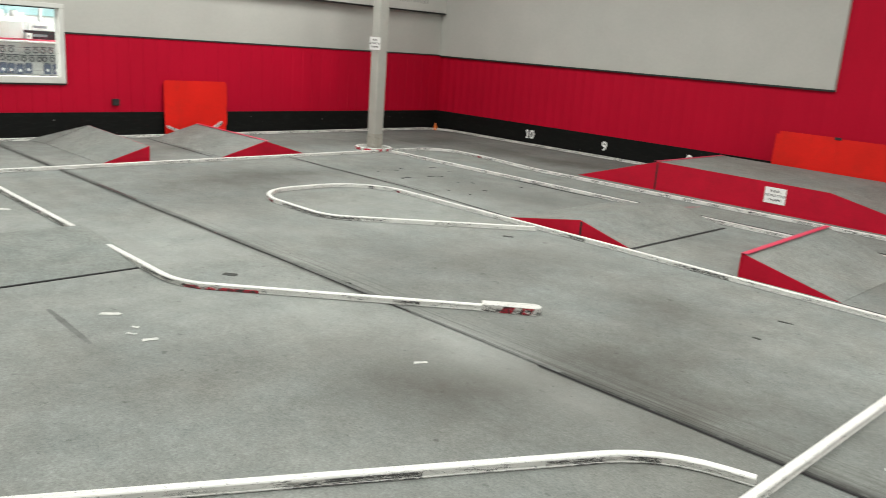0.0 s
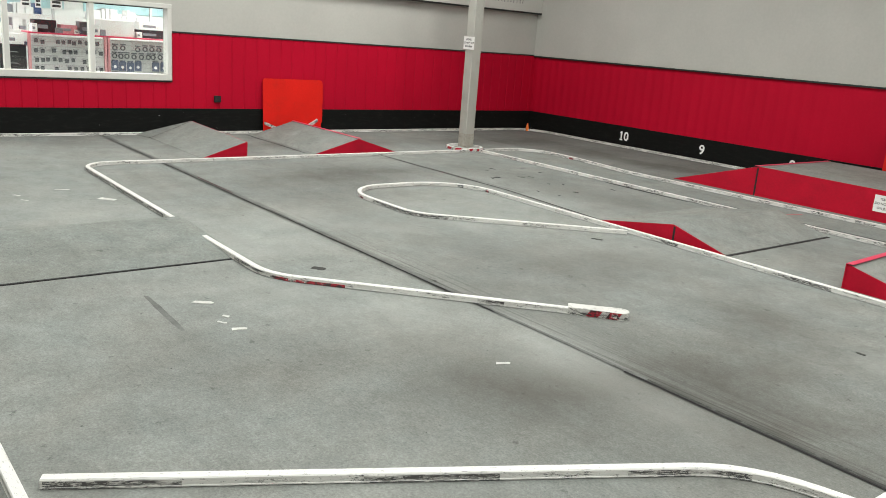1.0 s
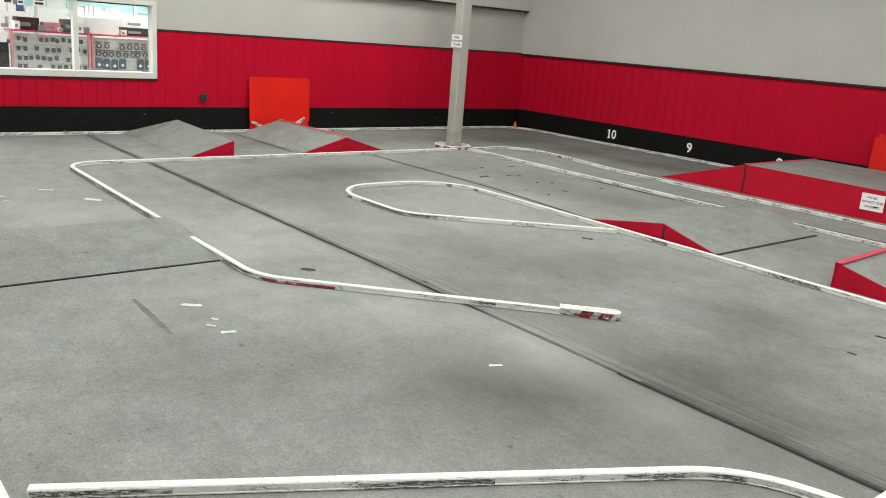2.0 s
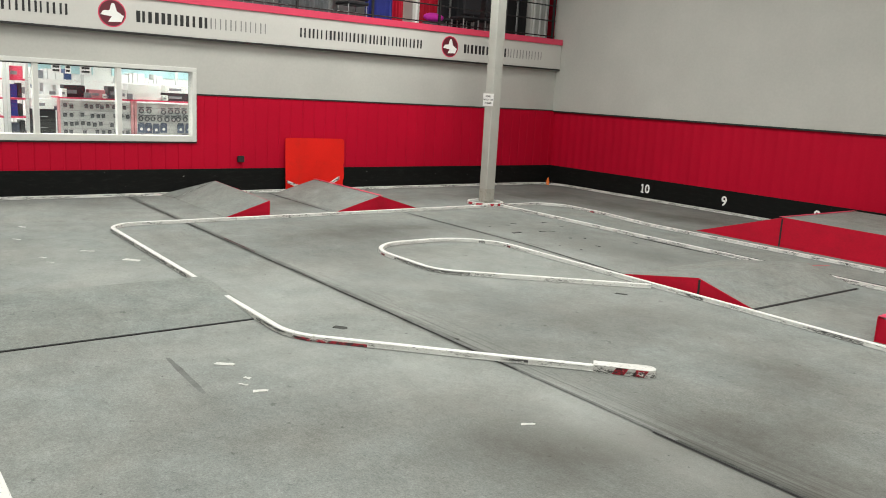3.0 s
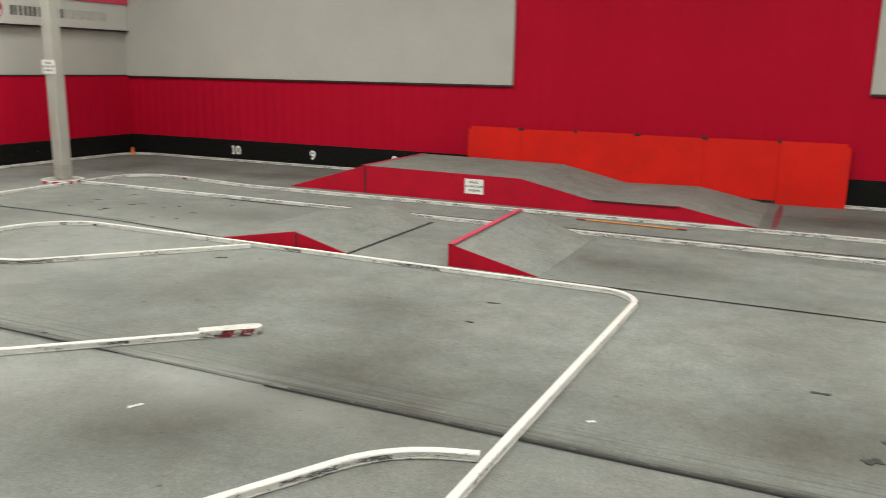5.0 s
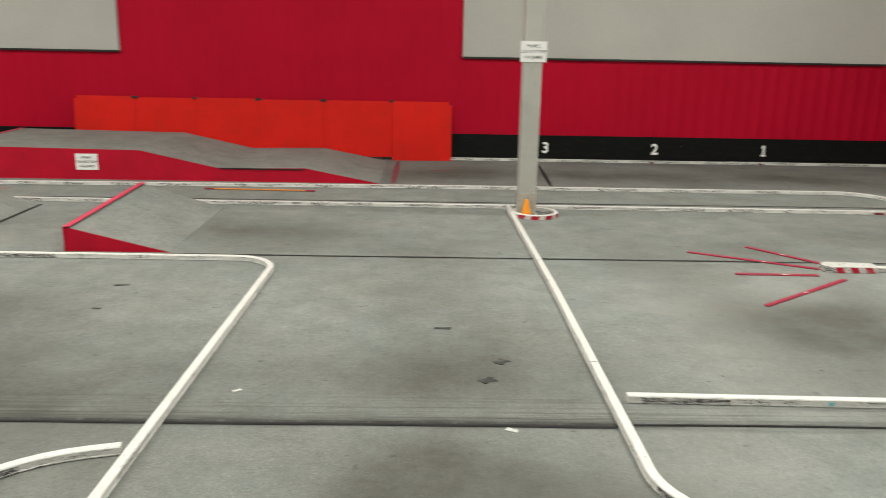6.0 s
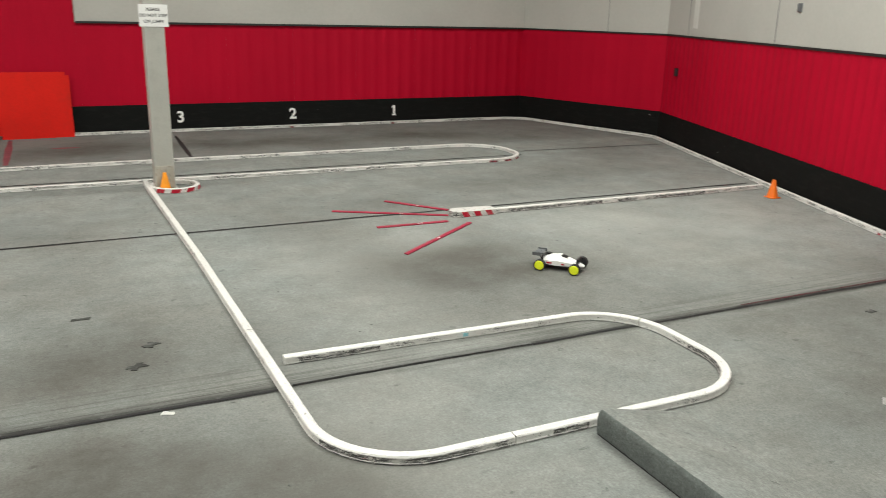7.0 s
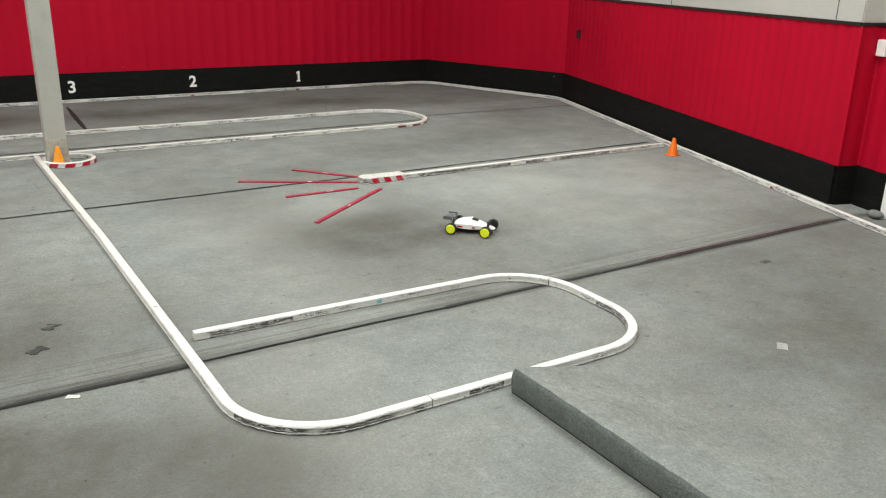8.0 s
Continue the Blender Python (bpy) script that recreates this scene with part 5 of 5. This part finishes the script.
def display(y0, y1, rows, label="red framed slatwall display hung with small goods", x=-15.1):
    """rows: (height, kind, spacing, how full) of each row of hooks."""
    ob = thing("display_stand", (x, y0, 0), label, "display stand", "shop displays")
    w = y1 - y0
    bm = bmesh.new()
    box(bm, -0.03, 0.0, 0.03, w - 0.03, 0.1, 1.42)
    part("slatwall", bm, PEGBOARD, ob)
    for k in range(9):
        bm = bmesh.new()
        z = 0.80 + 0.075 * k
        box(bm, 0.0005, 0.002, 0.04, w - 0.04, z, z + 0.008)
        part("groove", bm, SLAT_GROOVE, ob)
    for y in (0.0, w - 0.04):
        bm = bmesh.new()
        box(bm, -0.05, 0.02, y, y + 0.04, 0.0, 1.46, 0.003)
        part("post", bm, POST_PINK, ob)
    bm = bmesh.new()
    box(bm, -0.45, 0.06, 0, w, 1.45, 1.475, 0.004)
    part("top_shelf", bm, PINK_RED, ob, "crimson edged top shelf")
    for z, kind, step, full in rows:
        y = 0.11
        while y < w - 0.09:
            if rnd.random() < full:
                o = new("hung_goods", STOCK[kind])
                o.parent = ob
                o.location = (0.004 + rnd.uniform(0, 0.05), y, z + rnd.uniform(-0.012, 0.012))
            y += step * rnd.uniform(0.85, 1.2)
    return ob


POST_PINK = surface("pale_pink_post", (0.66, 0.30, 0.31), 0.5, 0.05)
CARDS = ((1.375, "card", 0.082, 0.9), (1.225, "card", 0.09, 0.78), (1.075, "card", 0.086, 0.7), (0.94, "card", 0.095, 0.7))
display(3.22, 4.46, CARDS)
display(4.48, 5.75, ((1.34, "hoop", 0.115, 0.97), (1.21, "hoop", 0.115, 0.95), (1.06, "bag", 0.145, 0.9), (0.86, "bag", 0.15, 0.8)))
display(5.77, 7.0, CARDS)


def carton(x, y, z, dx, dy, dz, mat, label):
    ob = thing("carton", (x, y, z), label, "box", "shop boxes")
    bm = bmesh.new()
    box(bm, -dx / 2, dx / 2, -dy / 2, dy / 2, 0, dz, 0.006)
    part("body", bm, mat, ob)
    bm = bmesh.new()
    box(bm, dx / 2 + 0.001, dx / 2 + 0.003, -dy * 0.35, dy * 0.1, dz * 0.3, dz * 0.6)
    part("label_patch", bm, PACK[3] if dy < 0.55 else WHITE, ob)


carton(-15.25, 4.66, 1.476, 0.3, 0.58, 0.27, PAPER, "large plain white carton on the display")
carton(-15.25, 5.28, 1.476, 0.3, 0.52, 0.14, DARK_STUFF, "flat dark carton on the display")
carton(-15.25, 5.28, 1.617, 0.28, 0.5, 0.14, PAPER, "printed white carton on a dark carton")
carton(-15.25, 3.50, 1.476, 0.28, 0.34, 0.20, DARK_STUFF, "dark carton on the display")
carton(-15.2, 3.86, 1.476, 0.25, 0.26, 0.14, surface("pink_card", (0.65, 0.25, 0.28), 0.6), "pink printed carton on the display")
carton(-15.2, 4.14, 1.476, 0.25, 0.22, 0.21, MID_GREY, "grey carton on the display")
for k, y in enumerate((3.32, 3.70, 3.98, 4.03, 4.30, 4.40, 5.02, 5.60)):
    carton(-15.12, y, 1.476, 0.14, rnd.uniform(0.07, 0.13), rnd.uniform(0.07, 0.17), (PAPER, PACK[3], WHITE, PACK[1])[k % 4], "small printed carton on the display")
carton(-15.25, 6.2, 1.476, 0.3, 0.6, 0.2, PAPER, "white carton on the display")
cab = thing("drawer_cabinet", (-15.1, 3.0, 0), "black drawer cabinet with a white box on top", "cabinet")
bm = bmesh.new()
box(bm, -0.4, 0.0, -0.19, 0.19, 0, 1.26, 0.008)
part("body", bm, DARK_STUFF, cab)
for z in (0.7, 0.88, 1.06):
    bm = bmesh.new()
    box(bm, 0.001, 0.012, -0.17, 0.17, z, z + 0.16, 0.003)
    d = part("drawer", bm, TRIM_BLACK, cab)
    bm = bmesh.new()
    rod(bm, (0.02, -0.06, z + 0.08), (0.02, 0.06, z + 0.08), 0.006, n=8)
    part("handle", bm, STEEL, d)
carton(-15.25, 3.0, 1.261, 0.26, 0.34, 0.17, PAPER, "white carton on a black cabinet")


def shelf_rack(x, y, w, label, shelf, stock):
    ob = thing("shelf_rack", (x, y, 0), label, "shelf", "shop shelves")
    for sy in (0, w - 0.05):
        bm = bmesh.new()
        box(bm, -0.02, 0.03, sy, sy + 0.05, 0, 2.05, 0.003)
        part("upright", bm, PEGBOARD, ob)
    for z in (0.5, 0.80, 1.10, 1.40, 1.71):
        bm = bmesh.new()
        box(bm, -0.42, 0.02, 0.05, w - 0.05, z, z + 0.03, 0.003)
        part("shelf", bm, shelf, ob)
        yy = 0.07
        tall = 0.27 if w < 0.5 else 0.22
        if w < 0.5 and z > 1.7:
            continue
        while yy < w - (0.2 if w > 0.5 else 0.12):
            dy, dz = rnd.uniform(0.05, 0.15), rnd.uniform(0.06 if w > 0.5 else 0.17, tall)
            bm = bmesh.new()
            box(bm, -0.35, -0.03, yy, min(yy + dy, w - 0.06), z + 0.031, z + 0.031 + dz, 0.004)
            part("stocked_box", bm, rnd.choice(stock), ob)
            yy += dy + 0.015
    return ob


shelf_rack(-15.2, 1.37, 1.1, "white and red shop shelf full of boxes", PINK_RED, PACK + PACK + [BLUE, PAPER, PAPER, PINK_RED])
shelf_rack(-15.2, 2.475, 0.33, "narrow white and red shop shelf with dark goods", PINK_RED, [PACK[1], PACK[5], PACK[3], BLUE, DARK_STUFF])
carton(-15.35, 2.63, 1.742, 0.2, 0.22, 0.20, PINK_RED, "crimson carton on top of a shop shelf")

shelf_rack(-15.2, 0.16, 1.2, "white and red shop shelf full of boxes", PINK_RED, PACK + PACK + [BLUE, PAPER, PAPER, PINK_RED])
shelf_rack(-17.8, 3.0, 1.3, "tall white shop shelf stocked with pale boxes", WHITE, PACK + [PAPER] * 8)
shelf_rack(-17.8, 4.9, 1.3, "tall white shop shelf stocked with pale boxes", WHITE, PACK + [PAPER] * 8)
for y, w in ((3.45, 0.16), (3.95, 0.2), (3.65, 0.1)):
    ob = thing("hanging_notice", (-16.2, y, 1.86), "white hanging shop notice with dark print", "sign", "shop notices")
    bm = bmesh.new()
    box(bm, -0.003, 0.003, -w / 2, w / 2, 0, 0.22)
    part("card", bm, PAPER, ob)
    for k in range(3):
        bm = bmesh.new()
        box(bm, 0.0035, 0.005, -w * 0.35, w * 0.35, 0.03 + 0.065 * k, 0.07 + 0.065 * k)
        part("printed_bar", bm, INK, ob)
    bm = bmesh.new()
    rod(bm, (0, 0, 0.22), (0, 0, 1.10), 0.003, n=6)
    part("cord", bm, STEEL, ob)

# ---------- mezzanine ----------
mezz = thing("mezzanine", (0, 0, 0), "open mezzanine floor above the shop", "room", kind="structure")
DIM = surface("dim_mezzanine_wall", (0.16, 0.15, 0.15), 0.8, 0.1)
for name, dims, mat in (("mezzanine_floor", (-19.6, XW - 0.2, YS, 15.5, 2.95, 3.06), SHOP_FLOOR), ("mezzanine_back_wall", (-18.2, -18.0, YS, 15.5, 3.06, 5.4), DIM),
                        ("mezzanine_end_wall", (-18.0, XW - 0.2, 15.3, 15.5, 3.06, 5.4), RED_WOOD), ("mezzanine_end_wall", (-18.0, XW - 0.2, YS, YS + 0.2, 3.06, 5.4), DIM),
                        ("mezzanine_ceiling", (-18.2, XW - 0.2, YS, 15.5, 5.3, 5.4), CEILING)):
    bm = bmesh.new()
    box(bm, *dims)
    part(name, bm, mat, mezz)
# two unseen lamps, added to brighten the mezzanine
strip_light(-16.0, 9.5, 5.05, 1.8, 45, "mezzanine strip lights", hang=0.25)
strip_light(-16.0, 3.0, 5.05, 1.8, 45, "mezzanine strip lights", hang=0.25)
rail = thing("railing", (XW - 0.1, 0, MZ), "black metal railing along the mezzanine edge", "railing")
y = 0.6
while y < 13.1:
    bm = bmesh.new()
    box(bm, -0.02, 0.02, y - 0.02, y + 0.02, 0, 1.05)
    part("post", bm, TRIM_BLACK, rail)
    y += 1.56
for z in (0.07, 0.40, 0.72, 1.05):
    bm = bmesh.new()
    rod(bm, (0, 0.5, z), (0, 13.15, z), 0.013, n=8)
    part("rail", bm, TRIM_BLACK, rail)


def drape(y0, y1, x, z0, z1, mat, name, label, cat, waves=5, amp=0.05):
    ob = thing(name, (x, y0, z0), label, cat)
    bm = bmesh.new()
    n = 40
    rows = [[bm.verts.new((amp * math.sin(i / n * waves * 2 * math.pi) + 0.02 * math.sin(i * 1.7) + dx, (y1 - y0) * i / n, z)) for i in range(n + 1)] for dx, z in ((0, 0), (0, z1 - z0), (-0.02, z1 - z0), (-0.02, 0))]
    for a, b in zip(rows, rows[1:]):
        for i in range(n):
            bm.faces.new((a[i], a[i + 1], b[i + 1], b[i]))
    part("cloth", bm, mat, ob, smooth=True)


drape(8.76, 9.40, -14.4, 3.06, 4.8, BLUE, "blue_drape", "blue hanging cloth behind the railing", "cloth")
drape(6.95, 8.0, -14.5, 3.06, 4.7, MID_GREY, "grey_cover", "grey cloth cover behind the railing", "cloth", 7, 0.03)
drape(9.42, 9.80, -14.6, 3.06, 4.8, RED_WOOD, "red_cloth", "dark red hanging cloth behind the railing", "cloth", 3)
drape(10.1, 10.9, -14.9, 3.06, 4.8, RED_WOOD, "red_cloth", "dark red hanging cloth behind the railing", "cloth", 5)
drape(4.0, 5.2, -14.6, 3.06, 4.7, DARK_STUFF, "dark_cover", "dark cloth cover behind the railing", "cloth", 6, 0.03)


def seat(x, y, mat, label, h=0.46):
    ob = thing("office_chair", (x, y, 3.06), label, "chair", "mezzanine chairs")
    bm = bmesh.new()
    box(bm, -0.24, 0.24, -0.24, 0.24, h - 0.06, h, 0.02)
    part("seat", bm, mat, ob)
    bm = bmesh.new()
    box(bm, 0.18, 0.24, -0.23, 0.23, h + 0.02, h + 0.5, 0.02)
    part("backrest", bm, mat, ob)
    for sx in (-0.2, 0.2):
        for sy in (-0.2, 0.2):
            bm = bmesh.new()
            rod(bm, (sx, sy, 0), (sx, sy, h - 0.05), 0.014, n=8)
            part("leg", bm, STEEL, ob)


for x, y, m in ((-14.3, 8.40, DARK_STUFF), (-14.4, 6.5, DARK_STUFF), (-14.4, 5.7, MID_GREY), (-14.3, 11.2, DARK_STUFF), (-14.3, 11.8, DARK_STUFF), (-14.9, 11.5, DARK_STUFF)):
    seat(x, y, m, "dark upholstered chair behind the railing")
ob = thing("pink_bag", (-14.15, 10.25, 3.06), "magenta bag on a low grey stand", "bag")
bm = bmesh.new()
box(bm, -0.15, 0.15, -0.2, 0.25, 0.0, 0.24, 0.02)
part("stand", bm, MID_GREY, ob)
bm = bmesh.new()
bmesh.ops.create_uvsphere(bm, u_segments=16, v_segments=10, radius=0.5, matrix=Matrix.Translation((0, 0, 0.35)) @ Matrix.Diagonal((0.22, 0.5, 0.18, 1)))
part("pouch", bm, MAGENTA, ob, smooth=True)


def cabinet(y0, y1, x, h, mat, slats, label):
    ob = thing("tall_cabinet", (x, y0, 3.06), label, "cabinet", "mezzanine cabinets")
    w = y1 - y0
    bm = bmesh.new()
    box(bm, -0.4, 0, 0, w, 0, h, 0.01)
    part("body", bm, mat, ob)
    for k in range(slats):
        bm = bmesh.new()
        a = w * (k + 0.5) / slats
        box(bm, 0.001, 0.02, a - 0.025, a + 0.025, 0.05, h - 0.05, 0.004)
        part("strip", bm, STEEL if mat is not GREY_BANNER else WHITE, ob)


cabinet(10.95, 12.3, -15.2, 1.7, DARK_STUFF, 4, "dark equipment rack with pale upright strips")
cabinet(12.55, 13.15, -14.5, 1.6, TRIM_BLACK, 1, "black tall cabinet behind the railing")
cabinet(13.2, 13.75, -14.4, 1.7, GREY_BANNER, 3, "pale panelled cabinet behind the railing")
cabinet(8.02, 8.25, -14.6, 1.4, STEEL, 1, "narrow steel locker behind the railing")
cabinet(9.82, 10.0, -14.3, 1.5, GREY_BANNER, 1, "narrow pale post box behind the railing")

# ---------- crumbs scattered over the carpet ----------
bm = bmesh.new()
rc = random.Random(11)
for k in range(320):
    x, y = rc.uniform(-12.8, 6.5), rc.uniform(0.8, 12.6)
    r, a = rc.uniform(0.004, 0.013), rc.uniform(0, math.pi)
    c, d = math.cos(a), math.sin(a)
    e = rc.uniform(0.3, 0.8)
    ring_ = [bm.verts.new((x + r * (u * c - v * e * d), y + r * (u * d + v * e * c), 0.0015)) for u, v in ((-1, -1), (1, -0.8), (0.9, 1), (-0.8, 0.9))]
    top = bm.verts.new((x, y, 0.006))
    for i in range(4):
        bm.faces.new((ring_[i], ring_[(i + 1) % 4], top))
tagged(part("carpet_crumbs", bm, TYRE_MARK), "tiny dark rubber crumbs scattered on carpet", "debris", kind="stuff")
